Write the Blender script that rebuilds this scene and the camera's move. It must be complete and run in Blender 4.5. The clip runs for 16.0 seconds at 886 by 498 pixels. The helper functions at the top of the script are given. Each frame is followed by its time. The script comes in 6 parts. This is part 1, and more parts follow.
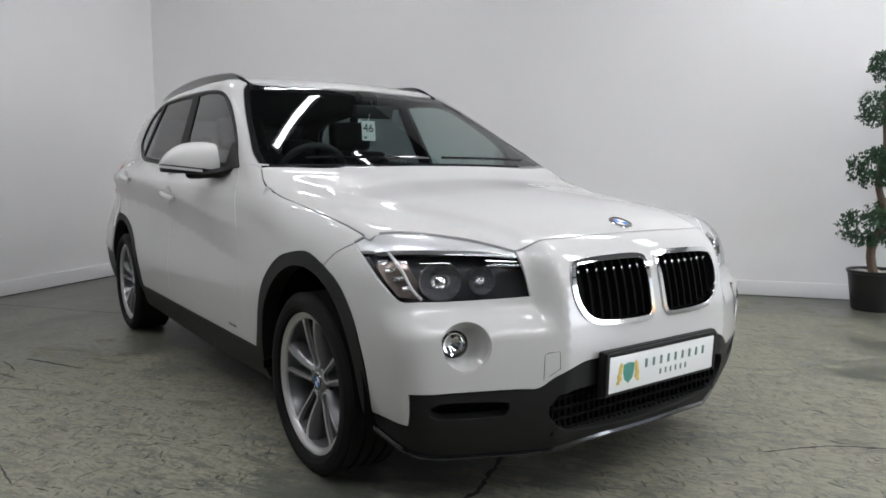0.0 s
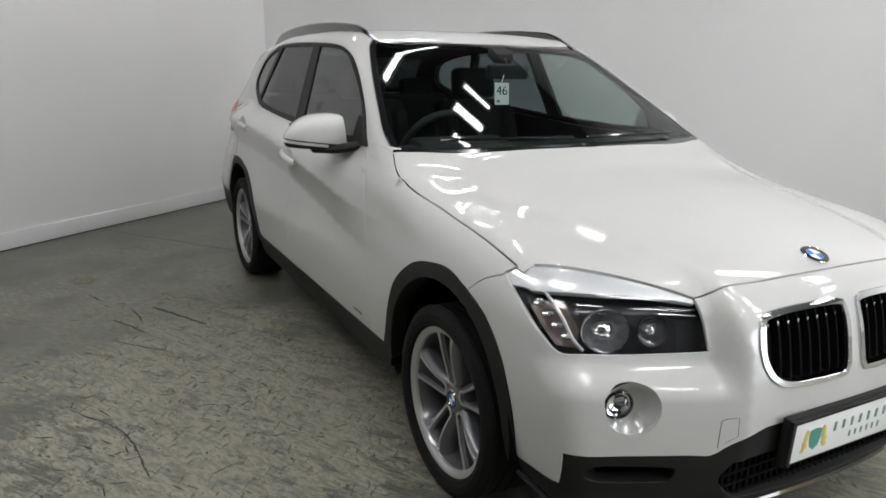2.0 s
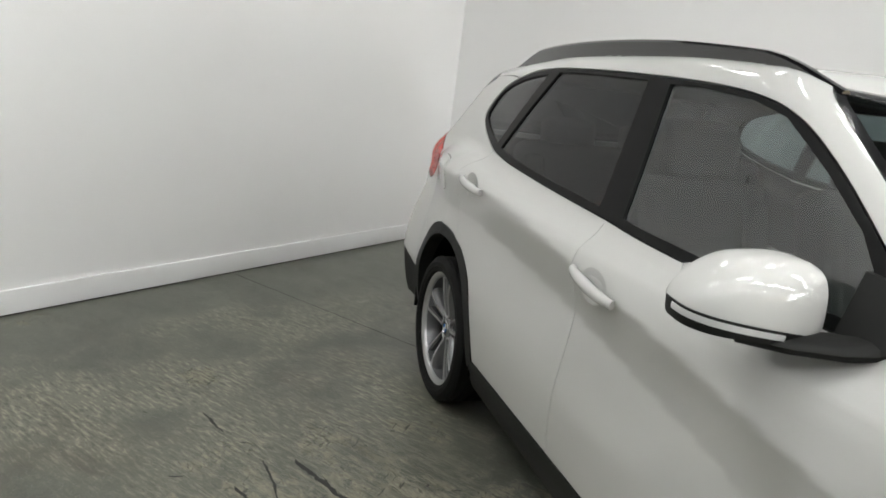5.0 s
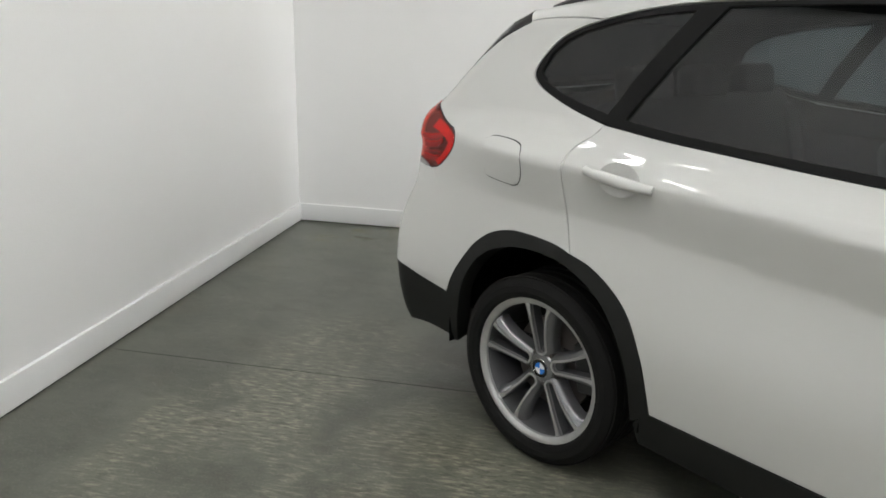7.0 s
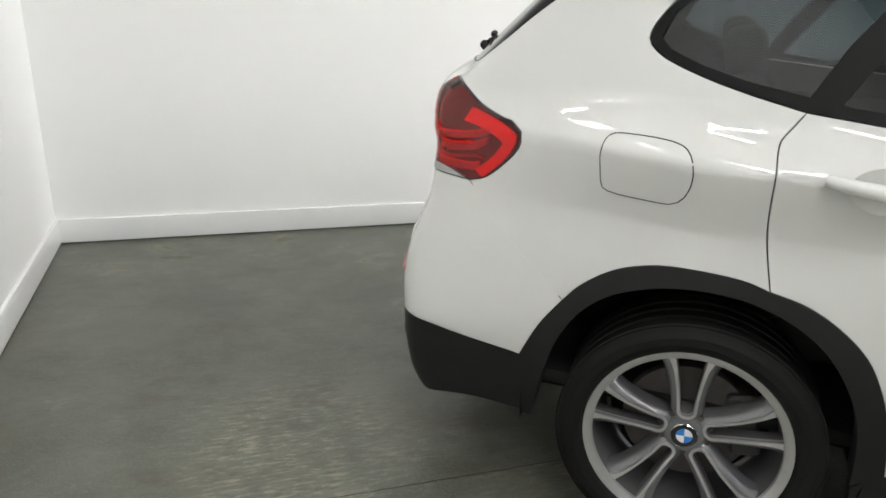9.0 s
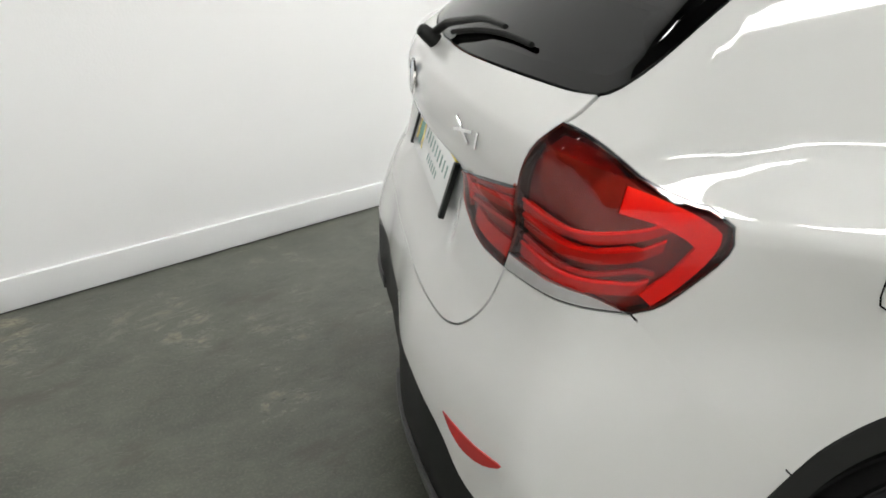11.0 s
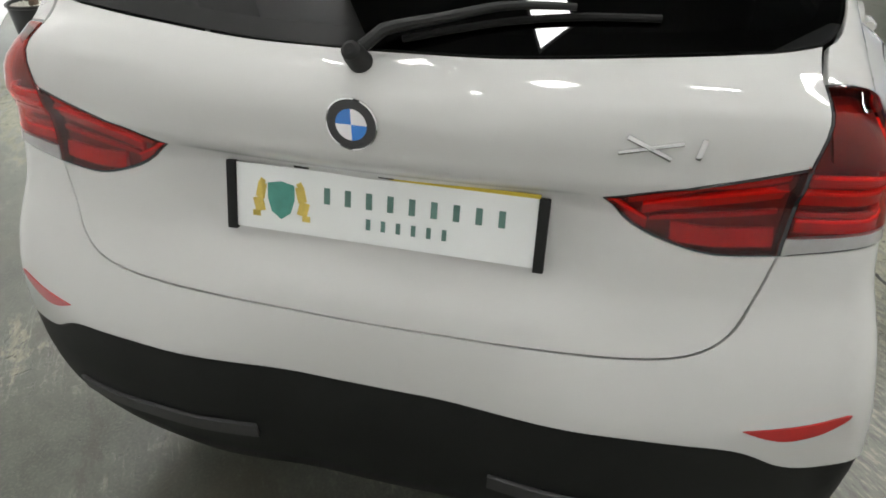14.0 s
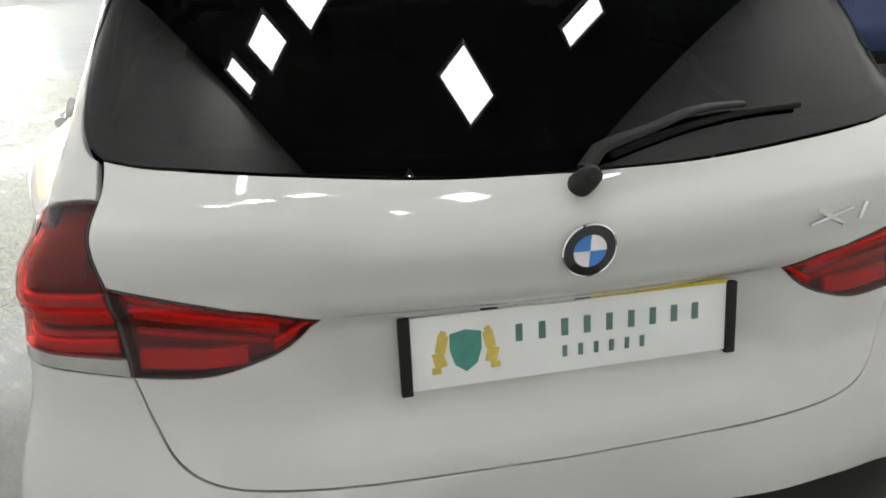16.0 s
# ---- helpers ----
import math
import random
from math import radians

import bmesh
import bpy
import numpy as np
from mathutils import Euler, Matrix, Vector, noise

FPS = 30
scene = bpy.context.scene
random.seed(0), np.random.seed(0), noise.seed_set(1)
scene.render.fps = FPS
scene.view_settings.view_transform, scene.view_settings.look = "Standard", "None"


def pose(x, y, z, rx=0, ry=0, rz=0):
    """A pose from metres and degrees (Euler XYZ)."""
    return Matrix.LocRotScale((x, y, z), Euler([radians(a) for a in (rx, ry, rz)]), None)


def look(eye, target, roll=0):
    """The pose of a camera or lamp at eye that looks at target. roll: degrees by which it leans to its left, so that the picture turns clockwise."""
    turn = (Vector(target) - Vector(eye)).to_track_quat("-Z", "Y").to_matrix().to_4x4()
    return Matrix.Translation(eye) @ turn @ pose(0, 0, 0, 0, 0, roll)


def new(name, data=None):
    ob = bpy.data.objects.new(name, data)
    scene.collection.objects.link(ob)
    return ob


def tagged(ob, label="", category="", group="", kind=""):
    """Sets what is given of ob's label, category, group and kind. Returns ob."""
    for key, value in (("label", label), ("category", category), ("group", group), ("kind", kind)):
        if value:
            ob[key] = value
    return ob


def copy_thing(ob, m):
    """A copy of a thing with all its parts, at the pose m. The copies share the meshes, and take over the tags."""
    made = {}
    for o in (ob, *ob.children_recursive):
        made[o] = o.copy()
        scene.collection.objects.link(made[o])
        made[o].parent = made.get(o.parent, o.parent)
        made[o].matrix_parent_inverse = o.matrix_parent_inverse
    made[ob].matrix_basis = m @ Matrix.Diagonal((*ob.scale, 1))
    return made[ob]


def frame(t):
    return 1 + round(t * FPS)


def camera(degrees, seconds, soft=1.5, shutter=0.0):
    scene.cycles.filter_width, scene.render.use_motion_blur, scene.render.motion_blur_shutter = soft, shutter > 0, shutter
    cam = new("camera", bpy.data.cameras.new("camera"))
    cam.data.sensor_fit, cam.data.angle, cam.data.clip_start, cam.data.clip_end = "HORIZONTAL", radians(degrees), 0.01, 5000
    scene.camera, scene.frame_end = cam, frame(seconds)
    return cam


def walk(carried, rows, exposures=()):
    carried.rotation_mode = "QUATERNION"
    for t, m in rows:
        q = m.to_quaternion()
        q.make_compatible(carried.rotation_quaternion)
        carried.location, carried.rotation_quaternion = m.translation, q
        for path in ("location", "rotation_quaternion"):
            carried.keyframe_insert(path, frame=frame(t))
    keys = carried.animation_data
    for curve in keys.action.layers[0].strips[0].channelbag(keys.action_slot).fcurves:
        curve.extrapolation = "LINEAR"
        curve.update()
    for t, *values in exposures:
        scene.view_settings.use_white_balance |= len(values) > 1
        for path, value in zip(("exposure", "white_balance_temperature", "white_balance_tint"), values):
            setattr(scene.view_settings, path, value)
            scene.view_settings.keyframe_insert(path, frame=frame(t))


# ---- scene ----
cam = camera(64.0, 16.0, 1.7)
PATH = [
    (0, (3.5716, -1.8480, 1.0383), (1.9551, -0.6910, 0.8188), 0.05),
    (0.5, (3.5280, -1.8633, 1.0653), (1.9139, -0.7090, 0.8159), 0.12),
    (1, (3.4593, -1.8691, 1.1770), (1.8249, -0.7567, 0.8750), 1.28),
    (1.5, (3.3942, -1.8668, 1.2975), (1.7351, -0.8374, 0.8645), 1.46),
    (2, (3.2131, -1.8420, 1.3699), (1.5090, -0.9267, 0.8618), 1.21),
    (2.5, (2.9403, -1.7746, 1.3919), (1.2088, -0.9057, 0.8951), 2.01),
    (3, (2.6699, -1.6246, 1.4294), (0.8918, -0.8483, 0.9438), 2.77),
    (3.5, (2.3536, -1.5682, 1.4109), (0.5268, -0.9344, 0.9001), 5.40),
    (4, (2.0087, -1.5852, 1.4148), (0.1687, -1.0055, 0.8873), 5.87),
    (4.5, (1.6566, -1.6601, 1.4219), (-0.1784, -1.0338, 0.9311), 6.16),
    (5, (1.3509, -1.8276, 1.3969), (-0.4798, -1.1875, 0.9084), 7.45),
    (7.5, (-0.4323, -2.5939, 1.3571), (-1.6614, -1.1421, 0.7392), 0.54),
    (8, (-0.8085, -2.6657, 1.3429), (-1.8527, -1.0823, 0.7084), 0.35),
    (8.5, (-1.1858, -2.5631, 1.3379), (-1.9752, -0.8660, 0.6332), 1.15),
    (9, (-1.4763, -2.4187, 1.3384), (-2.0888, -0.6517, 0.6294), 2.65),
    (9.5, (-1.7789, -2.2747, 1.3543), (-2.2225, -0.4499, 0.6663), 2.32),
    (12, (-2.6900, -1.1304, 1.3673), (-1.7187, 0.3418, 0.4243), 4.59),
    (12.5, (-2.8105, -0.9461, 1.3929), (-1.5296, 0.2835, 0.4723), 1.78),
    (13, (-2.8432, -0.7185, 1.4049), (-1.3821, 0.2667, 0.4590), -0.19),
    (13.5, (-2.9499, -0.5362, 1.4080), (-1.3711, 0.2223, 0.4427), 0.73),
    (14, (-3.1078, -0.3825, 1.4101), (-1.4560, 0.0742, 0.3790), 0.23),
    (14.5, (-3.1416, -0.2121, 1.4139), (-1.4265, -0.0994, 0.3914), 0.94),
    (15, (-3.2142, 0.0095, 1.4193), (-1.4479, -0.1841, 0.5014), 1.68),
    (15.5, (-3.2198, 0.2399, 1.4313), (-1.4505, -0.0535, 0.5462), 0.74),
    (16, (-3.0121, 0.3910, 1.4461), (-1.2504, -0.0266, 0.5964), 0.22),
]

EXPOSURES = [(0, 0.13, 6300, 15), (2.5, 0.12, 6500, 12), (4, 0.12, 6600, 10), (4.5, 0.44, 6600, 10), (5, 0.63, 6600, 10), (7.5, 0.89, 6600, 10), (8.2, 1.07, 6600, 10), (9.5, 1.19, 6600, 10), (12, 1.12, 6600, 10), (13.4, 1.07, 6600, 10), (14.6, 1.11, 6600, 10), (15.3, 0.97, 6600, 10), (16, 0.97, 6600, 10)]

walk(cam, [(t, look(eye, target, roll)) for t, eye, target, roll in PATH], EXPOSURES)

# ---- light ----
world = bpy.data.worlds.new("world")
scene.world = world
world.use_nodes = True
wn = world.node_tree.nodes
sky = wn.new("ShaderNodeTexSky")
sky.sky_type, sky.sun_disc = "NISHITA", False
sky.sun_elevation, sky.sun_rotation = radians(35), radians(60)
world.node_tree.links.new(sky.outputs[0], wn["Background"].inputs[0])
wn["Background"].inputs[1].default_value = 0.1
PANEL_GLOW, DAY_POWER = 20.0, 560.0


# ---- materials ----
def mat(name, colour, rough=0.5, metal=0.0, coat=0.0, vary=0.0, scale=8.0, bump=0.0, bump_scale=300.0, ior=1.5, rough_vary=0.0):
    """A surface with colour and gloss that vary at a coarse and a fine scale, and fine relief."""
    m = bpy.data.materials.new(name)
    m.use_nodes = True
    n, l = m.node_tree.nodes, m.node_tree.links
    b = n["Principled BSDF"]
    b.inputs["Base Color"].default_value = (*colour, 1)
    b.inputs["Roughness"].default_value = rough
    b.inputs["Metallic"].default_value = metal
    b.inputs["IOR"].default_value = ior
    b.inputs["Coat Weight"].default_value = coat
    b.inputs["Coat Roughness"].default_value = 0.03
    co = n.new("ShaderNodeTexCoord")
    if vary or rough_vary:
        t = n.new("ShaderNodeTexNoise")
        t.inputs["Scale"].default_value, t.inputs["Detail"].default_value = scale, 8
        l.new(co.outputs["Object"], t.inputs["Vector"])
        if vary:
            mix = n.new("ShaderNodeMix")
            mix.data_type = "RGBA"
            mix.inputs[6].default_value = (*[c * (1 - vary) for c in colour], 1)
            mix.inputs[7].default_value = (*[min(c * (1 + vary), 1) for c in colour], 1)
            l.new(t.outputs[0], mix.inputs[0])
            l.new(mix.outputs[2], b.inputs["Base Color"])
        if rough_vary:
            r = n.new("ShaderNodeMapRange")
            r.inputs[1].default_value, r.inputs[2].default_value = 0.3, 0.7
            r.inputs[3].default_value, r.inputs[4].default_value = max(rough - rough_vary, 0.02), rough + rough_vary
            l.new(t.outputs[0], r.inputs[0])
            l.new(r.outputs[0], b.inputs["Roughness"])
    if bump:
        t = n.new("ShaderNodeTexNoise")
        t.inputs["Scale"].default_value, t.inputs["Detail"].default_value = bump_scale, 3
        l.new(co.outputs["Object"], t.inputs["Vector"])
        k = n.new("ShaderNodeBump")
        k.inputs["Strength"].default_value, k.inputs["Distance"].default_value = bump, 0.002
        l.new(t.outputs[0], k.inputs["Height"])
        l.new(k.outputs[0], b.inputs["Normal"])
    return m


def glass(name, tint, gloss=0.08):
    """A thin pane: tinted where it lets light through, mirroring by Fresnel."""
    m = bpy.data.materials.new(name)
    m.use_nodes = True
    n, l = m.node_tree.nodes, m.node_tree.links
    n.remove(n["Principled BSDF"])
    clear, shine = n.new("ShaderNodeBsdfTransparent"), n.new("ShaderNodeBsdfGlossy")
    lay, mix = n.new("ShaderNodeLayerWeight"), n.new("ShaderNodeMixShader")
    clear.inputs[0].default_value = (*tint, 1)
    shine.inputs["Roughness"].default_value = 0.01
    lay.inputs[0].default_value = 0.5
    power, gain = n.new("ShaderNodeMath"), n.new("ShaderNodeMath")
    power.operation, power.inputs[1].default_value = "POWER", 5.0
    gain.operation, gain.use_clamp = "MULTIPLY_ADD", True
    gain.inputs[1].default_value, gain.inputs[2].default_value = 0.9, gloss
    l.new(lay.outputs["Facing"], power.inputs[0])
    l.new(power.outputs[0], gain.inputs[0])
    l.new(gain.outputs[0], mix.inputs[0])
    l.new(clear.outputs[0], mix.inputs[1])
    l.new(shine.outputs[0], mix.inputs[2])
    l.new(mix.outputs[0], n["Material Output"].inputs[0])
    return m


def glow(name, colour, power):
    m = bpy.data.materials.new(name)
    m.use_nodes = True
    n, l = m.node_tree.nodes, m.node_tree.links
    n.remove(n["Principled BSDF"])
    e = n.new("ShaderNodeEmission")
    e.inputs[0].default_value, e.inputs[1].default_value = (*colour, 1), power
    l.new(e.outputs[0], n["Material Output"].inputs[0])
    return m


def wall_paint(name, colour):
    """Rolled emulsion: faint roller grain, slow blotches and a few scuffs."""
    m = mat(name, colour, 0.6, vary=0.035, scale=1.3, bump=0.25, bump_scale=120.0)
    return m


def concrete(name):
    """Old painted concrete, worn through in patches to a pale, pitted, brushed slab."""
    m = bpy.data.materials.new(name)
    m.use_nodes = True
    n, l = m.node_tree.nodes, m.node_tree.links
    b = n["Principled BSDF"]
    co = n.new("ShaderNodeTexCoord")

    def place(rot, sc):
        turn, k = n.new("ShaderNodeMapping"), n.new("ShaderNodeMapping")
        turn.inputs["Rotation"].default_value, k.inputs["Scale"].default_value = (0, 0, rot), sc
        l.new(co.outputs["Object"], turn.inputs["Vector"])
        l.new(turn.outputs[0], k.inputs["Vector"])
        return k.outputs[0]

    def tex(sc, detail, vec, dist=0.0, rough=0.5):
        t = n.new("ShaderNodeTexNoise")
        t.inputs["Scale"].default_value, t.inputs["Detail"].default_value = sc, detail
        t.inputs["Distortion"].default_value, t.inputs["Roughness"].default_value = dist, rough
        l.new(vec, t.inputs["Vector"])
        return t.outputs[0]

    def ramp(src, a, z, lo=0.0, hi=1.0):
        r = n.new("ShaderNodeMapRange")
        r.interpolation_type = "SMOOTHSTEP"
        for i, v in enumerate((a, z, lo, hi)):
            r.inputs[i + 1].default_value = v
        l.new(src, r.inputs[0])
        return r.outputs[0]

    def math_(op, x, y):
        k = n.new("ShaderNodeMath")
        k.operation = op
        for i, v in enumerate((x, y)):
            if isinstance(v, float):
                k.inputs[i].default_value = v
            else:
                l.new(v, k.inputs[i])
        return k.outputs[0]

    def mix(fac, x, y):
        k = n.new("ShaderNodeMix")
        k.data_type = "RGBA"
        if isinstance(fac, float):
            k.inputs[0].default_value = fac
        else:
            l.new(fac, k.inputs[0])
        for i, v in ((6, x), (7, y)):
            if isinstance(v, tuple):
                k.inputs[i].default_value = (*v, 1)
            else:
                l.new(v, k.inputs[i])
        return k.outputs[2]

    plain = co.outputs["Object"]
    broad = tex(0.55, 4, plain, 0.3)
    wear = tex(2.4, 8, plain, 0.3, 0.62)
    flake = tex(12.0, 14, place(WALL_TURN, (0.62, 1.25, 1)), 0.12, 0.76)
    fleck = tex(38.0, 8, place(WALL_TURN + 0.25, (0.4, 1.5, 1)), 0.1, 0.66)
    comb = tex(30.0, 8, place(WALL_TURN + 0.04, (0.07, 1.9, 1)), 0.12, 0.7)
    grit = tex(120.0, 4, plain, 0.2, 0.6)
    spots = None
    for x, y, r in WORN_AND_GLARE:
        far = n.new("ShaderNodeVectorMath")
        far.operation = "DISTANCE"
        far.inputs[1].default_value = (x, y, 0)
        l.new(plain, far.inputs[0])
        one = ramp(far.outputs["Value"], r * 1.5, r * 0.3)
        spots = one if spots is None else math_("MAXIMUM", spots, one)
    field = math_("ADD", math_("MULTIPLY", broad, 0.45), math_("MULTIPLY", wear, 0.55))
    patch = ramp(math_("ADD", field, math_("MULTIPLY", spots, 0.20)), 0.50, 0.72)
    chips = ramp(math_("ADD", flake, math_("MULTIPLY", patch, 0.13)), 0.565, 0.60)
    streaks = ramp(math_("ADD", comb, math_("MULTIPLY", spots, 0.10)), 0.56, 0.64)
    pale = math_("MULTIPLY", ramp(patch, 0.02, 0.5), math_("MAXIMUM", chips, math_("MULTIPLY", streaks, 0.8)))
    paint = mix(ramp(math_("ADD", math_("MULTIPLY", wear, 0.6), math_("MULTIPLY", flake, 0.4)), 0.32, 0.66), FLOOR_DARK, FLOOR_MID)
    paint = mix(math_("MULTIPLY", ramp(grit, 0.45, 0.7), 0.35), paint, FLOOR_BARE)
    mottle = tex(1.7, 9, place(WALL_TURN, (0.7, 1.2, 1)), 0.5, 0.66)
    paint = mix(math_("MULTIPLY", ramp(mottle, 0.52, 0.66), 0.45), paint, (0.085, 0.076, 0.054))
    bare = mix(ramp(fleck, 0.38, 0.66), FLOOR_BARE, FLOOR_PALE)
    col = mix(math_("MULTIPLY", pale, 0.85), paint, bare)
    # beyond the slab's joint: bare broomed concrete with short pale and dark dashes along the strokes
    across = n.new("ShaderNodeSeparateXYZ")
    l.new(place(WALL_TURN, (1, 1, 1)), across.inputs[0])
    slab = ramp(across.outputs[1], JOINT + 0.012, JOINT - 0.012)
    spill = n.new("ShaderNodeVectorMath")
    spill.operation, spill.inputs[1].default_value = "DISTANCE", (-2.45, -0.95, 0)
    l.new(plain, spill.inputs[0])
    slab = math_("MAXIMUM", slab, math_("MULTIPLY", ramp(math_("ADD", spill.outputs["Value"], math_("MULTIPLY", wear, 0.5)), 0.85, 0.45), 0.7))
    broomed = math_("MULTIPLY", math_("MULTIPLY", slab, math_("MULTIPLY", ramp(across.outputs[0], -0.8, -1.7), ramp(math_("ADD", across.outputs[0], math_("MULTIPLY", wear, 0.3)), -2.90, -2.72))), ramp(math_("ADD", math_("MULTIPLY", wear, 0.5), math_("MULTIPLY", tex(0.9, 5, plain, 0.2, 0.6), 0.5)), 0.40, 0.56))
    dash = tex(1.0, 5, place(WALL_TURN, (17.0, 72.0, 1)), 0.12, 0.66)
    col = mix(math_("MULTIPLY", broomed, 0.45), col, FLOOR_BARE)
    col = mix(math_("MULTIPLY", math_("MULTIPLY", broomed, ramp(dash, 0.53, 0.61)), 0.62), col, FLOOR_PALE)
    col = mix(math_("MULTIPLY", math_("MULTIPLY", broomed, ramp(dash, 0.47, 0.39)), 0.72), col, (0.045, 0.043, 0.035))
    lines = math_("MULTIPLY", math_("MULTIPLY", ramp(comb, 0.43, 0.36), ramp(patch, 0.1, 0.6)), 0.4)
    stain = math_("MULTIPLY", ramp(tex(4.5, 9, place(WALL_TURN, (0.5, 1.3, 1)), 0.2, 0.68), 0.56, 0.66), 0.55)
    col = mix(math_("MAXIMUM", math_("MULTIPLY", lines, 0.75), stain), col, (0.062, 0.055, 0.042))
    pits = math_("MULTIPLY", ramp(fleck, 0.585, 0.62), ramp(patch, 0.05, 0.5, 0.15, 1.0))
    stroke = tex(30.0, 7, place(WALL_TURN + 1.25, (0.35, 1.6, 1)), 0.1, 0.62)
    pits = math_("MAXIMUM", pits, math_("MULTIPLY", ramp(stroke, 0.60, 0.635), ramp(patch, 0.1, 0.6)))
    pits = math_("MAXIMUM", pits, math_("MULTIPLY", ramp(tex(52.0, 6, plain, 0.3, 0.7), 0.64, 0.70), 0.8))
    col = mix(math_("MULTIPLY", pits, 0.8), col, (0.035, 0.034, 0.028))
    l.new(col, b.inputs["Base Color"])
    l.new(ramp(pale, 0.0, 1.0, 0.30, 0.62), b.inputs["Roughness"])
    b.inputs["Specular IOR Level"].default_value = 0.45
    high = math_("ADD", math_("MULTIPLY", pale, -0.6), math_("MULTIPLY", grit, 0.25))
    high = math_("ADD", high, math_("MULTIPLY", pits, -0.8))
    k = n.new("ShaderNodeBump")
    k.inputs["Strength"].default_value, k.inputs["Distance"].default_value = 0.5, 0.004
    l.new(high, k.inputs["Height"])
    l.new(k.outputs[0], b.inputs["Normal"])
    return m


WALL_TURN = -radians(37.07)
JOINT = 0.538
# pale worn spots; the last one stands in for daylight glare, as colour
WORN_AND_GLARE = [(-1.58, -1.82, 0.1), (-0.2, -1.4, 0.8), (0.7, -1.4, 0.9), (2.2, 0.9, 1.4), (0.9, 2.1, 1.6), (3.2, 2.2, 1.8), (2.5, -0.4, 0.8), (0.1, -3.0, 0.9)]
FLOOR_DARK, FLOOR_MID, FLOOR_BARE, FLOOR_PALE = (0.056, 0.060, 0.048), (0.116, 0.121, 0.098), (0.180, 0.178, 0.135), (0.34, 0.325, 0.245)
PAINT = mat("white car paint", (0.55, 0.55, 0.534), 0.7, coat=1.0, vary=0.012, scale=3.0)
PLASTIC = mat("dark grey textured plastic", (0.011, 0.0115, 0.011), 0.55, vary=0.25, scale=14.0, bump=0.12, bump_scale=700.0, ior=1.33)
GLOSS = mat("gloss black trim", (0.008, 0.008, 0.009), 0.12, coat=0.6, vary=0.2)
FRAME = mat("satin black window surround", (0.007, 0.007, 0.0072), 0.45, vary=0.2, scale=20.0, ior=1.22)
DARK = mat("unlit black backing", (0.006, 0.006, 0.006), 0.8, vary=0.3, scale=20.0, ior=1.15)
BEZEL = mat("dark grey lamp bezel", (0.05, 0.05, 0.052), 0.25, coat=0.5, vary=0.3, scale=25.0)
RUBBER = mat("tyre rubber", (0.008, 0.008, 0.0078), 0.7, vary=0.3, scale=18.0, bump=0.3, bump_scale=240.0, ior=1.25)
CHROME = mat("chrome", (0.82, 0.82, 0.82), 0.06, metal=1.0, vary=0.05, scale=30.0)
ALLOY = mat("machined alloy", (0.54, 0.54, 0.54), 0.32, metal=0.75, vary=0.08, scale=40.0)
ALLOY_GREY = mat("grey painted alloy", (0.17, 0.17, 0.175), 0.35, metal=0.5, coat=0.5, vary=0.12, scale=20.0)
STEEL = mat("worn brake steel", (0.10, 0.09, 0.085), 0.5, metal=0.6, vary=0.35, scale=30.0)
RED_LINE = mat("bright red light line", (0.80, 0.035, 0.03), 0.25, coat=0.7, vary=0.1, scale=60.0)
RED = mat("red reflector plastic", (0.40, 0.012, 0.012), 0.3, coat=0.7, vary=0.15, scale=60.0)
RED_DEEP = mat("deep red lamp housing", (0.13, 0.006, 0.006), 0.35, vary=0.4, scale=40.0)
RED_SMOKE = mat("smoked brown red lamp cell", (0.085, 0.04, 0.03), 0.3, coat=0.3, vary=0.2, scale=30.0)
LAMP_CLEAR = mat("frosted clear lamp cell", (0.30, 0.295, 0.29), 0.25, coat=0.6, vary=0.15, scale=50.0)
SILVER = mat("silver lamp trim", (0.72, 0.72, 0.72), 0.3, metal=0.35, vary=0.05, scale=30.0)
BOWL = mat("silvered lamp bowl", (0.62, 0.62, 0.63), 0.14, metal=0.88, coat=0.3, vary=0.3, scale=60.0, bump=0.6, bump_scale=42.0)
CLOTH = mat("black seat cloth", (0.005, 0.005, 0.0053), 0.85, vary=0.3, scale=25.0)
DASH = mat("soft black dashboard", (0.010, 0.010, 0.0105), 0.6, vary=0.2, scale=20.0)
LINING = mat("grey headlining", (0.035, 0.035, 0.034), 0.9, vary=0.1, scale=30.0)
PLATE = mat("white plate acrylic", (0.82, 0.84, 0.83), 0.2, coat=0.5, vary=0.03, scale=12.0)
TEAL = mat("teal print", (0.06, 0.27, 0.22), 0.4, vary=0.25, scale=60.0)
GOLD = mat("gold print", (0.62, 0.47, 0.10), 0.4, vary=0.3, scale=80.0)
INK = mat("grey green print", (0.10, 0.20, 0.17), 0.4, vary=0.15, scale=60.0)
YELLOW = mat("yellow sticker", (0.55, 0.42, 0.03), 0.5, vary=0.2, scale=20.0)
BLUE_ENAMEL = mat("blue enamel", (0.03, 0.20, 0.62), 0.15, coat=0.8, vary=0.05)
WHITE_ENAMEL = mat("white enamel", (0.80, 0.80, 0.82), 0.15, coat=0.8, vary=0.03)
# grey chosen to dim the bounce on the car's right flank
WALL_UNSEEN = wall_paint("grey emulsion of the unseen dimming wall", (0.15, 0.15, 0.15))
WALL = wall_paint("white wall emulsion", (0.80, 0.795, 0.79))
SKIRT = mat("white gloss skirting", (0.80, 0.80, 0.80), 0.35, vary=0.04, scale=3.0, bump=0.1, bump_scale=60.0)
CEIL = wall_paint("dark grey roof lining", (0.07, 0.07, 0.072))
FLOOR = concrete("worn painted concrete")
CRACK_AND_GAP = mat("dark crack and shadow gap fill", (0.022, 0.022, 0.02), 0.7, vary=0.4, scale=30.0)
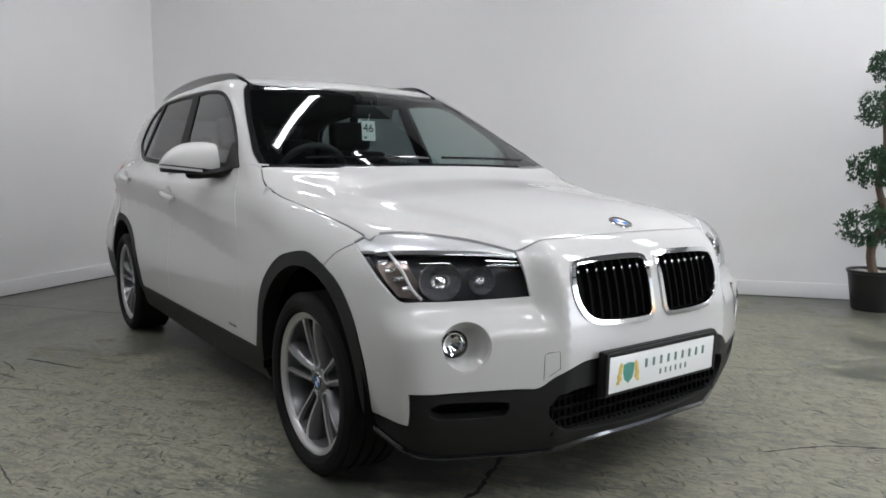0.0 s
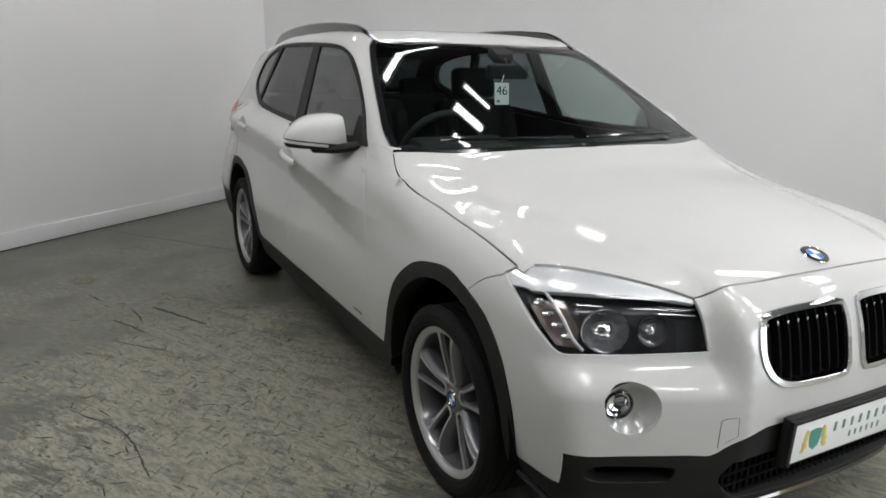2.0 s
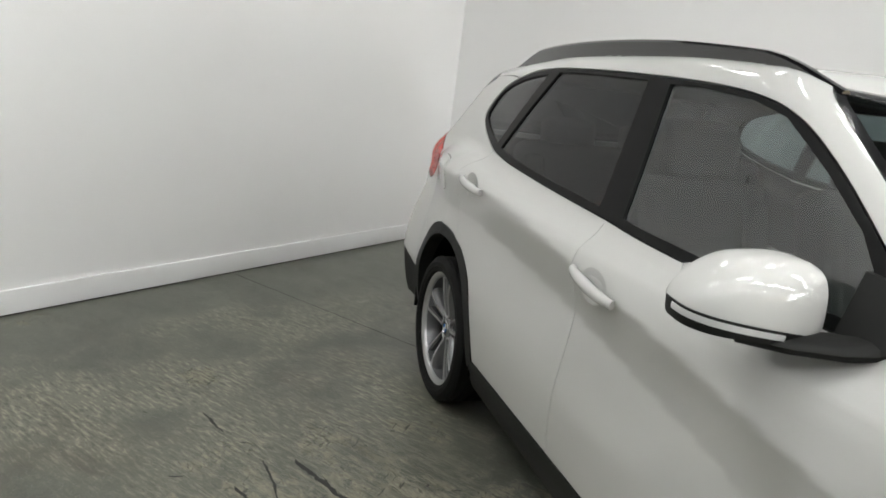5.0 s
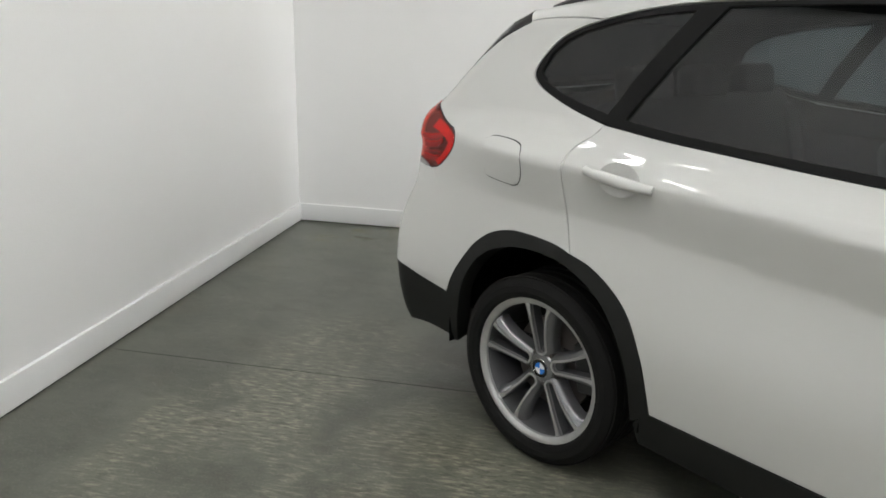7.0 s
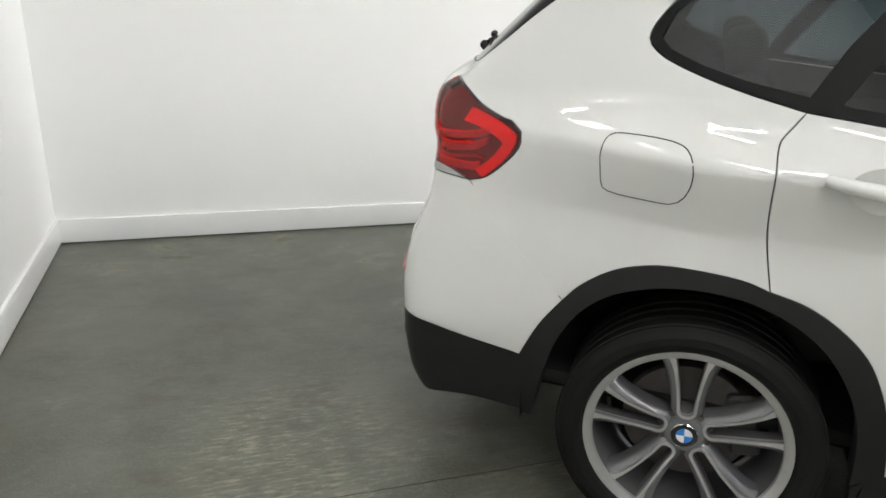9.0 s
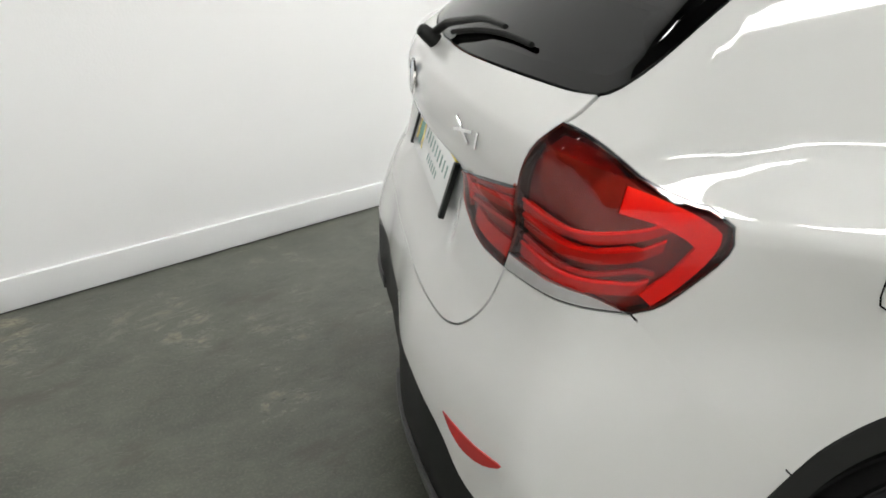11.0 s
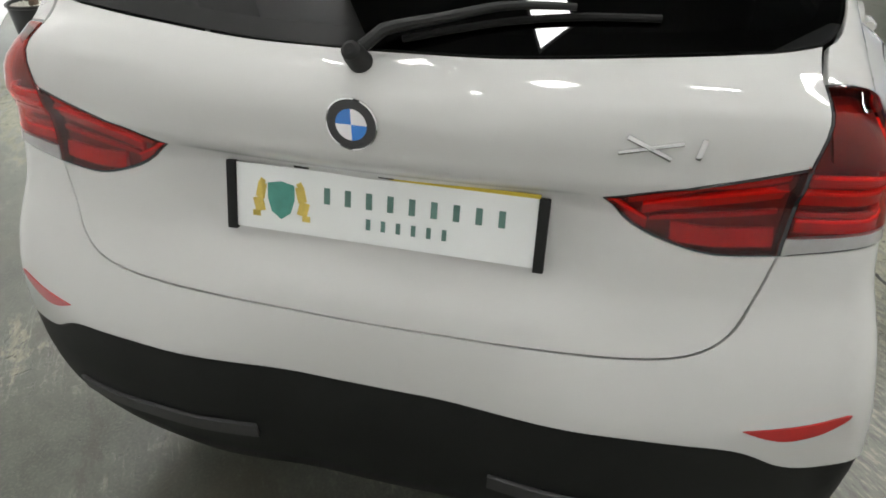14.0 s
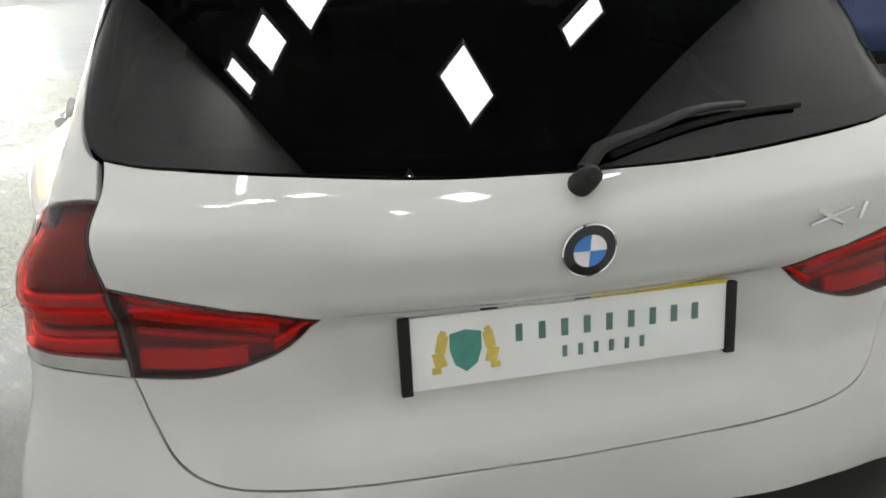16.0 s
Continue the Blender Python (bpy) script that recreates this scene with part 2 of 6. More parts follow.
SCREEN = glass("windscreen glass", (0.62, 0.70, 0.68), 0.06)
TINT = glass("privacy glass", (0.20, 0.235, 0.245), 0.05)
REAR_TINT = glass("dark rear glass", (0.022, 0.025, 0.026), 0.05)
SIDE_GLASS = glass("green tinted side glass", (0.62, 0.71, 0.69), 0.12)
LENS = glass("clear lamp lens", (0.96, 0.97, 0.98), 0.05)
RED_LENS = glass("red lamp lens", (0.90, 0.26, 0.20), 0.045)
BLUE = mat("dark blue metallic paint", (0.012, 0.03, 0.11), 0.3, metal=0.3, coat=1.0, vary=0.08, scale=200.0)
LEAF = mat("dark green artificial leaf", (0.022, 0.065, 0.028), 0.6, vary=0.5, scale=15.0)
LEAF_LIGHT = mat("mid green artificial leaf", (0.05, 0.12, 0.045), 0.6, vary=0.5, scale=15.0)
BARK = mat("grey brown bark", (0.12, 0.085, 0.06), 0.85, vary=0.4, scale=25.0, bump=0.6, bump_scale=60.0)
POT = mat("black glazed pot", (0.012, 0.012, 0.012), 0.35, vary=0.2)
GRAVEL = mat("pale pebbles", (0.55, 0.53, 0.48), 0.8, vary=0.25, scale=50.0)
INSERT = mat("lighter grey insert", (0.04, 0.04, 0.04), 0.5, vary=0.15)
AMBER = mat("amber tinted chrome", (0.42, 0.35, 0.31), 0.16, metal=0.7, vary=0.25, scale=60.0, bump=0.7, bump_scale=60.0)
CALIPER = mat("dull caliper", (0.05, 0.05, 0.05), 0.5, metal=0.4, vary=0.3)


# ---- building helpers ----
from mathutils import geometry


# ---- body form ----
def smax(a, b, k):
    h = np.maximum(k - np.abs(a - b), 0.0) / k
    return np.maximum(a, b) + h * h * k * 0.25


def smin(a, b, k):
    return -smax(-a, -b, k)


def ease(x, a, b):
    t = np.clip((x - a) / (b - a), 0.0, 1.0)
    return t * t * (3 - 2 * t)


def spline(xs, ys):
    """A smooth curve (monotone cubic) through a few knots."""
    xs, ys = np.array(xs, float), np.array(ys, float)
    h, d = np.diff(xs), np.diff(ys) / np.diff(xs)
    m = np.zeros_like(xs)
    m[0], m[-1] = d[0], d[-1]
    for i in range(1, len(xs) - 1):
        if d[i - 1] * d[i] > 0:
            m[i] = 2 * d[i - 1] * d[i] / (d[i - 1] + d[i])

    def f(x):
        x = np.clip(x, xs[0], xs[-1])
        i = np.clip(np.searchsorted(xs, x) - 1, 0, len(xs) - 2)
        t = (x - xs[i]) / h[i]
        return (ys[i] * (2 * t**3 - 3 * t**2 + 1) + h[i] * m[i] * (t**3 - 2 * t**2 + t)
                + ys[i + 1] * (3 * t**2 - 2 * t**3) + h[i] * m[i + 1] * (t**3 - t**2))
    return f


SECTION = spline((0.10, 0.20, 0.30, 0.42, 0.56, 0.70, 0.84, 0.96), (0.74, 0.80, 0.838, 0.860, 0.872, 0.866, 0.852, 0.853))
HOOD = spline((-2.3, -1.7, -0.6, 0.5, 0.95, 1.2, 1.5, 1.8, 2.0, 2.08, 2.15, 2.25), (1.15, 1.135, 1.09, 1.07, 1.04, 0.995, 0.958, 0.914, 0.868, 0.835, 0.75, 0.55))
NOSE = spline((0.15, 0.22, 0.30, 0.38, 0.50, 0.58, 0.68, 0.76, 0.82, 0.90), (2.06, 2.12, 2.155, 2.170, 2.174, 2.170, 2.152, 2.134, 2.102, 2.0))
TAIL = spline((0.15, 0.24, 0.33, 0.45, 0.56, 0.68, 0.75, 0.80, 0.87, 0.94, 1.0, 1.05, 1.107, 1.15, 1.18), (2.09, 2.175, 2.222, 2.243, 2.247, 2.235, 2.218, 2.202, 2.192, 2.184, 2.186, 2.181, 2.162, 2.125, 2.09))
ROOF = spline((-2.1, -1.8, -1.4, -0.9, -0.4, 0.0, 0.2, 0.3), (1.405, 1.44, 1.490, 1.526, 1.534, 1.518, 1.487, 1.465))
CREASE = spline((-1.9, -1.2, -0.9, -0.58, -0.25, 0.0, 0.26, 0.5, 0.7, 1.0), (1.0, 1.0, 0.988, 0.968, 0.936, 0.905, 0.876, 0.843, 0.823, 0.805))


PANE_ONLY = False


def body(x, y, z):
    """Signed form of the car's skin: below 0 inside, above 0 outside."""
    y = np.abs(y)
    up = np.maximum(z - 0.975 + 0.02 * x, 0.0)
    df, dr = np.maximum(x - 1.3, 0.0), np.maximum(-1.45 - x, 0.0)
    side = SECTION(z) - 0.35 * up - 4.0 * up * up - 0.13 * df**2 - (dr**1.3 - 1.0 * np.maximum(dr - 0.38, 0.0) ** 1.3) * (0.06 + 0.42 * np.maximum(z - 0.5, 0.0))
    over = z - CREASE(x)
    ridge = np.maximum(1 - (np.sqrt(over * over + 0.00003) - 0.0055) / np.where(over > 0, 0.17, 0.14), 0.0) ** 1.15
    side = side + 0.034 * ridge * (1 - ease(x, 0.45, 1.05)) * ease(x, -2.1, -1.5)
    side = side - 0.010 * ease(x, -1.2, -0.6) * (1 - ease(x, 0.5, 1.0)) * np.exp(-((z - 0.72) / 0.12) ** 2)
    nose = NOSE(z) - 0.15 * y * y - 0.30 * np.maximum(y - 0.38, 0.0) - 0.045 * ease(y, 0.385, 0.45) * ease(z, 0.56, 0.66)
    tail = TAIL(z) - 0.15 * y * y - 0.3 * np.maximum(y - 0.5, 0.0) ** 2 * ease(z, 0.60, 0.85) + (0.032 * ease(y, 0.1, 0.4) - 0.45 * np.maximum(y - 0.5, 0.0) ** 2) * (1 - ease(z, 0.55, 0.80)) - 0.030 * (1 - ease(y, 0.29, 0.42)) * ease(z, 0.72, 0.83) * (1 - ease(z, 0.925, 0.960))
    tail = tail + 0.018 * (1 - ease(y, 0.15, 0.50)) * ease(z, 0.94, 0.985) * (1 - ease(z, 1.045, 1.14))
    tail = tail + 0.014 * np.maximum(1 - (np.sqrt((z - 1.080) ** 2 + 0.00001) - 0.003) / 0.07, 0.0)
    fold = 0.60 + 0.3 * (1.35 - x)
    top = HOOD(x) - (0.03 + 0.07 * ease(x, 0.7, 1.35)) * y * y + 0.012 * (1 - ease(y, fold - 0.035, fold + 0.065)) * ease(x, 0.85, 1.1) - 0.012
    lower = smax(y - side, (z - top) * 0.95, 0.12)
    lower = smax(lower, x - nose, 0.07)
    lower = smax(lower, -tail - x, 0.05)
    dg = np.maximum(-0.9 - x, 0.0)
    cab = (y - (0.80 - 0.36 * (z - 1.07) - 0.085 * (1 - np.exp(-(dg / 0.6) ** 2)))) * 0.94
    cab = smax(cab, (z - (ROOF(x) - 0.055 * y * y)) * 0.98, 0.07)
    cab = smax(cab, (z - (1.47 - 0.52 * (x + 0.27 * y * y - 0.2))) / 1.127, 0.05)
    cab = smax(cab, (-2.14 + (z - 1.14) * 0.96 + 0.27 * y * y - x) / 1.386, 0.045)
    if PANE_ONLY:
        return cab
    cab = smax(cab, -tail - x, 0.03)
    cab = np.maximum(cab, 0.98 - z)
    return smin(lower, cab, 0.03)


def slope(p):
    g, e = np.zeros_like(p), 1e-3
    for k in range(3):
        q, r = p.copy(), p.copy()
        q[:, k] += e
        r[:, k] -= e
        g[:, k] = body(q[:, 0], q[:, 1], q[:, 2]) - body(r[:, 0], r[:, 1], r[:, 2])
    return g / (np.linalg.norm(g, axis=1)[:, None] + 1e-12)


def skin(rays, reach=4.0):
    """Where rays from outside (eyes, ways) first meet the car's skin, and the normals there."""
    eye, way = rays
    steps = np.linspace(0.0, reach, 70)
    lo, hi = np.zeros(len(eye)), np.full(len(eye), reach)
    left = np.arange(len(eye))
    for a, b in zip(steps[:-1], steps[1:]):
        p = eye[left] + way[left] * b
        met = body(p[:, 0], p[:, 1], p[:, 2]) < 0
        lo[left[met]], hi[left[met]] = a, b
        left = left[~met]
        if not len(left):
            break
    found = np.ones(len(eye), bool)
    found[left] = False
    for _ in range(18):
        mid = (lo + hi) / 2
        p = eye + way * mid[:, None]
        inside = body(p[:, 0], p[:, 1], p[:, 2]) < 0
        hi, lo = np.where(inside, mid, hi), np.where(inside, lo, mid)
    p = eye + way * hi[:, None]
    return p, slope(p), found


def snap(p):
    """Points moved onto the skin."""
    p = np.array(p, float)
    for _ in range(12):
        p = p - slope(p) * (0.8 * body(p[:, 0], p[:, 1], p[:, 2]))[:, None]
    return p


def part(name, bm, material, parent=None, label="", smooth=True, sharp=0.6):
    """Links a bmesh as one mesh object, under a thing or under a part."""
    me = bpy.data.meshes.new(name)
    bmesh.ops.recalc_face_normals(bm, faces=bm.faces)
    for e in bm.edges:
        if len(e.link_faces) == 2 and e.calc_face_angle(0) > sharp:
            e.smooth = False
    for f in bm.faces:
        f.smooth = smooth
    bm.to_mesh(me)
    bm.free()
    me.materials.append(material)
    ob = new(name, me)
    if parent:
        ob.parent = parent
    if label:
        ob["label"] = label
    return ob


def thing(name, place, label, category, group="", kind=""):
    ob = new(name)
    ob.empty_display_size = 0.2
    ob.matrix_world = place
    return tagged(ob, label, category, group, kind)


def box(bm, size, m, bevel=0.0, segs=2):
    """A bevelled block of that size at the pose m."""
    r = bmesh.ops.create_cube(bm, size=1.0, matrix=Matrix.Diagonal((*size, 1)))
    vs = r["verts"]
    if bevel:
        es = list({e for v in vs for e in v.link_edges})
        r = bmesh.ops.bevel(bm, geom=es, offset=bevel, segments=segs, affect="EDGES", profile=0.6)
        vs = list({v for f in r["faces"] for v in f.verts} | {v for v in vs if v.is_valid})
    bmesh.ops.transform(bm, matrix=m, verts=vs)
    return vs


def blocks(name, sizes, material, parent, bevel=0.0, label=""):
    bm = bmesh.new()
    for size, m in sizes:
        box(bm, size, m, bevel)
    return part(name, bm, material, parent, label)


def lathe(bm, profile, segs, m, closed=True):
    """Turns a profile of (radius, along) about local z."""
    rings = []
    for r, a in profile:
        rings.append([bm.verts.new(m @ Vector((r * math.cos(t), r * math.sin(t), a))) for t in (2 * math.pi * i / segs for i in range(segs))])
    pairs = list(zip(rings, rings[1:])) + ([(rings[-1], rings[0])] if closed else [])
    for p, q in pairs:
        for i in range(segs):
            j = (i + 1) % segs
            bm.faces.new((p[i], p[j], q[j], q[i]))
    return rings


def tube(bm, path, radius, segs=8, flat=1.0):
    """A round bar along points; radius may be a list."""
    path = [Vector(p) for p in path]
    rads = radius if isinstance(radius, (list, tuple)) else [radius] * len(path)
    rings, up = [], Vector((0, 0, 1))
    for i, (p, r) in enumerate(zip(path, rads)):
        d = (path[min(i + 1, len(path) - 1)] - path[max(i - 1, 0)]).normalized()
        if abs(d.dot(up)) > 0.95:
            up = Vector((1, 0, 0))
        a = d.cross(up).normalized()
        b = a.cross(d).normalized()
        rings.append([bm.verts.new(p + (a * math.cos(t) + b * math.sin(t) * flat) * r) for t in (2 * math.pi * k / segs for k in range(segs))])
    for p, q in zip(rings, rings[1:]):
        for i in range(segs):
            j = (i + 1) % segs
            bm.faces.new((p[i], p[j], q[j], q[i]))
    for ring in (rings[0], rings[-1]):
        bm.faces.new(ring)
    return rings


def arc(points, step=0.015):
    """A smooth line through points in space (Catmull-Rom)."""
    p = np.array(points, float)
    q = np.vstack([2 * p[0] - p[1], p, 2 * p[-1] - p[-2]])
    out = []
    for i in range(1, len(q) - 2):
        a, b, c, d = q[i - 1:i + 3]
        k = max(int(np.linalg.norm(c - b) / step), 1)
        t = (np.arange(k) / k)[:, None]
        out.append(0.5 * (2 * b + (c - a) * t + (2 * a - 5 * b + 4 * c - d) * t**2 + (3 * b - a - 3 * c + d) * t**3))
    return np.vstack(out + [p[-1:]])


# ---- the car's skin, panel by panel ----
NOSE_AXIS, TAIL_AXIS, ROLL_AXIS = 0.9, -1.3, 0.9


def aim(how, u, v):
    """Rays that meet the skin at the panel's own coordinates."""
    o = np.zeros_like(u)
    if how == "side":
        return np.stack([u, o + 1.15, v], 1), np.stack([o, o - 1, o], 1), 1.15
    if how == "top":
        return np.stack([u, v, o + 1.7], 1), np.stack([o, o, o - 1], 1), 1.3
    if how == "front":
        return np.stack([NOSE_AXIS + 1.6 * np.cos(u), 1.6 * np.sin(u), v], 1), np.stack([-np.cos(u), -np.sin(u), o], 1), 1.6
    if how == "rear":
        return np.stack([TAIL_AXIS - 1.25 * np.cos(u), 1.25 * np.sin(u), v], 1), np.stack([np.cos(u), -np.sin(u), o], 1), 1.25
    return np.stack([u, np.sin(v), ROLL_AXIS + np.cos(v)], 1), np.stack([o, -np.sin(v), -np.cos(v)], 1), 1.0


def flat(how, p):
    """The panel's own coordinates of points in space."""
    if how == "side":
        return p[:, [0, 2]]
    if how == "top":
        return p[:, [0, 1]]
    if how == "front":
        return np.stack([np.arctan2(p[:, 1], p[:, 0] - NOSE_AXIS), p[:, 2]], 1)
    if how == "rear":
        return np.stack([np.arctan2(p[:, 1], TAIL_AXIS - p[:, 0]), p[:, 2]], 1)
    return np.stack([p[:, 0], np.arctan2(p[:, 1], p[:, 2] - ROLL_AXIS)], 1)


def on_side(points):
    """Points (x, z) seen from the side, laid on the skin."""
    q = np.array(points, float)
    eye, way, reach = aim("side", q[:, 0], q[:, 1])
    return skin((eye, way), reach)[0]


def line(points, smooth=True):
    """An edge on the skin, from points (x, z) on the flank or (x, y, z) anywhere."""
    p = on_side(points) if len(points[0]) == 2 else snap(points)
    q = arc(p) if smooth else np.vstack([a + (b - a) * np.linspace(0, 1, max(int(np.linalg.norm(b - a) / 0.015), 1), endpoint=False)[:, None] for a, b in zip(p, p[1:])] + [p[-1:]])
    return snap(q)


def ring(*edges):
    """Joins edges end to end into one closed outline, turning each as needed."""
    out = edges[0]
    for e in edges[1:]:
        if np.linalg.norm(e[-1] - out[-1]) < np.linalg.norm(e[0] - out[-1]):
            e = e[::-1]
        out = np.vstack([out, e])
    keep = [0]
    for i in range(1, len(out)):
        if np.linalg.norm(out[i] - out[keep[-1]]) > 0.004:
            keep.append(i)
    if np.linalg.norm(out[keep[-1]] - out[0]) < 0.004:
        keep.pop()
    return out[keep]


def both(edge):
    """An edge from the middle outward, carried over to the other side as well."""
    m = edge * np.array([1, -1, 1])
    return np.vstack([m[::-1], edge])


def inside(poly, q):
    x, y, res = q[:, 0], q[:, 1], np.zeros(len(q), bool)
    for (ax, ay), (bx, by) in zip(poly, np.roll(poly, -1, 0)):
        hit = ((ay > y) != (by > y)) & (x < (bx - ax) * (y - ay) / (by - ay + 1e-15) + ax)
        res ^= hit
    return res


def shrink(poly, d):
    """The outline drawn in by d."""
    area = 0.5 * np.sum(poly[:, 0] * np.roll(poly[:, 1], -1) - np.roll(poly[:, 0], -1) * poly[:, 1])
    t = np.roll(poly, -1, 0) - np.roll(poly, 1, 0)
    t /= np.linalg.norm(t, axis=1)[:, None] + 1e-12
    nrm = np.stack([-t[:, 1], t[:, 0]], 1) * (1 if area > 0 else -1)
    return poly + nrm * d


MADE = {}


def panel(name, outline, how, material, parent, sign=1, lift=0.0, gap=0.002, rim=0.014, step=0.022, holes=(), label=""):
    """A panel of the car's skin inside an outline, with turned-in edges; sign -1 is the mirror-image side."""
    key = (name, how, lift, gap, rim, step, len(holes), outline.tobytes())
    if key in MADE:
        p, nrm, tris = MADE[key]
        return raise_panel(name, p, nrm, tris, material, parent, sign, rim, label)
    stretch = np.array([1.2, 1.0]) if how == "front" else np.array([0.9, 1.0]) if how == "rear" else np.array([1.0, 0.6]) if how == "roll" else np.ones(2)
    loops = [shrink(flat(how, outline) * stretch, gap)]
    for h in holes:
        loops.append(shrink(flat(how, h) * stretch, -gap))
    lo, hi = loops[0].min(0), loops[0].max(0)
    gx, gy = np.meshgrid(np.arange(lo[0] + step / 2, hi[0], step), np.arange(lo[1] + step / 2, hi[1], step), indexing="ij")
    gx[:, ::2] += step * 0.5
    grid = np.stack([gx.ravel(), gy.ravel()], 1)
    ok = inside(loops[0], grid)
    for h in loops[1:]:
        ok &= ~inside(h, grid)
    grid = grid[ok]
    rim_pts = np.vstack(loops)
    if len(grid):
        near = np.ones(len(grid), bool)
        for i in range(0, len(grid), 500):
            d = ((grid[i:i + 500, None] - rim_pts[None]) ** 2).sum(2).min(1)
            near[i:i + 500] = d > (0.45 * step) ** 2
        grid = grid[near]
    pts = np.vstack([rim_pts, grid]) if len(grid) else rim_pts
    edges, start = [], 0
    for lp in loops:
        k = len(lp)
        edges += [(start + i, start + (i + 1) % k) for i in range(k)]
        start += k
    vs, _, tris, _, _, _ = geometry.delaunay_2d_cdt([Vector(p) for p in pts], edges, [], 0, 1e-6, False)
    vs = np.array([tuple(v) for v in vs])
    tris = np.array([t for t in tris if len(t) == 3])
    mid = vs[tris].mean(1)
    ok = inside(loops[0], mid)
    for h in loops[1:]:
        ok &= ~inside(h, mid)
    tris = tris[ok]
    uv = vs / stretch
    eye, way, reach = aim(how, uv[:, 0], uv[:, 1])
    p, nrm, met = skin((eye, way), reach)
    tris = tris[met[tris].all(1)]
    p = p + nrm * lift
    a, b, c = p[tris[:, 0]], p[tris[:, 1]], p[tris[:, 2]]
    flip = (np.cross(b - a, c - a) * nrm[tris[:, 0]]).sum(1) < 0
    tris[flip] = tris[flip][:, ::-1]
    MADE[key] = (p, nrm, tris)
    return raise_panel(name, p, nrm, tris, material, parent, sign, rim, label)


def raise_panel(name, p, nrm, tris, material, parent, sign, rim, label):
    """The mesh of a panel, with its edges turned in."""
    verts, norms, faces = [p], [nrm], [tuple(t) for t in tris]
    base = len(p)
    count = {}
    for t in tris:
        for i, j in ((0, 1), (1, 2), (2, 0)):
            count[(t[i], t[j])] = 1
    border = [(i, j) for i, j in count if (j, i) not in count]
    if rim and border:
        ids = sorted({i for e in border for i in e})
        slot = {i: k for k, i in enumerate(ids)}
        out = np.zeros((len(ids), 3))
        for i, j in border:
            o = np.cross(p[j] - p[i], nrm[i])
            o /= np.linalg.norm(o) + 1e-12
            out[slot[i]] += o
            out[slot[j]] += o
        out /= np.linalg.norm(out, axis=1)[:, None] + 1e-12
        m = len(ids)
        verts += [p[ids], p[ids] - nrm[ids] * 0.003 + out * 0.0008, p[ids] - nrm[ids] * rim]
        norms += [(nrm[ids] + out) / 1.414, out, out]
        for i, j in border:
            i, j = slot[i], slot[j]
            for k in (0, 1):
                faces.append((base + k * m + j, base + k * m + i, base + (k + 1) * m + i, base + (k + 1) * m + j))
    verts, norms = np.vstack(verts), np.vstack(norms)
    if sign < 0:
        verts, norms = verts * [1, -1, 1], norms * [1, -1, 1]
        faces = [f[::-1] for f in faces]
    me = bpy.data.meshes.new(name)
    me.from_pydata(verts.tolist(), [], [tuple(int(i) for i in f) for f in faces])
    me.materials.append(material)
    me.polygons.foreach_set("use_smooth", [True] * len(me.polygons))
    me.update()
    me.normals_split_custom_set_from_vertices(norms.tolist())
    ob = new(name, me)
    ob.parent = parent
    if label:
        ob["label"] = label
    return ob


# ---- the room ----
CORNER = Vector((-4.427, 0.112, 0))
ALONG = Vector((math.cos(-WALL_TURN), math.sin(-WALL_TURN), 0))
OUT = Vector((math.sin(-WALL_TURN), -math.cos(-WALL_TURN), 0))
ROOM = Matrix.Translation(CORNER) @ Matrix.Rotation(-WALL_TURN, 4, "Z")
LONG, DEEP, HIGH = 15.0, 13.0, 4.0


def at_room(along, out, z=0.0):
    """A place in the room's own measure: along the far wall, out from it, and up."""
    return CORNER + ALONG * along + OUT * out + Vector((0, 0, z))


def setting(name, bm, material, label, category):
    return tagged(part(name, bm, material, None), label, category, "", "structure")


bm = bmesh.new()
box(bm, (LONG + 6, DEEP + 0.4, 0.2), ROOM @ pose(LONG / 2 + 2.9, -DEEP / 2, -0.1))
setting("floor", bm, FLOOR, "worn grey painted concrete floor with pale scraped patches", "floor")
bm = bmesh.new()
box(bm, (LONG + 0.4, DEEP + 0.4, 0.2), ROOM @ pose(LONG / 2, -DEEP / 2, HIGH + 0.1))
setting("ceiling", bm, CEIL, "plain dark grey showroom ceiling", "ceiling")
bm = bmesh.new()
box(bm, (LONG + 0.4, 0.2, HIGH), ROOM @ pose(LONG / 2, 0.1, HIGH / 2))
setting("wall_north", bm, WALL, "plain white painted showroom wall", "wall")
bm = bmesh.new()
box(bm, (0.2, DEEP, HIGH), ROOM @ pose(-0.1, -DEEP / 2, HIGH / 2))
setting("wall_west", bm, WALL, "plain white painted showroom wall", "wall")
# unseen closing wall, added dark so the flank and glass reflect less
bm = bmesh.new()
box(bm, (LONG + 0.4, 0.2, HIGH), ROOM @ pose(LONG / 2, -DEEP - 0.1, HIGH / 2))
setting("wall_south", bm, WALL_UNSEEN, "unseen wall, added in grey to keep reflections and bounced light dim", "wall")
GATE_A, GATE_B, GATE_H = 1.2, 8.2, 2.7
bm = bmesh.new()
box(bm, (0.2, GATE_A, HIGH), ROOM @ pose(LONG + 0.1, -GATE_A / 2, HIGH / 2))
box(bm, (0.2, DEEP - GATE_B, HIGH), ROOM @ pose(LONG + 0.1, -(DEEP + GATE_B) / 2, HIGH / 2))
box(bm, (0.2, GATE_B - GATE_A, HIGH - GATE_H), ROOM @ pose(LONG + 0.1, -(GATE_A + GATE_B) / 2, (HIGH + GATE_H) / 2))
setting("wall_east", bm, WALL, "white painted wall with a wide open daylight doorway", "wall")
SKIRT_H, SKIRT_T = 0.122, 0.018
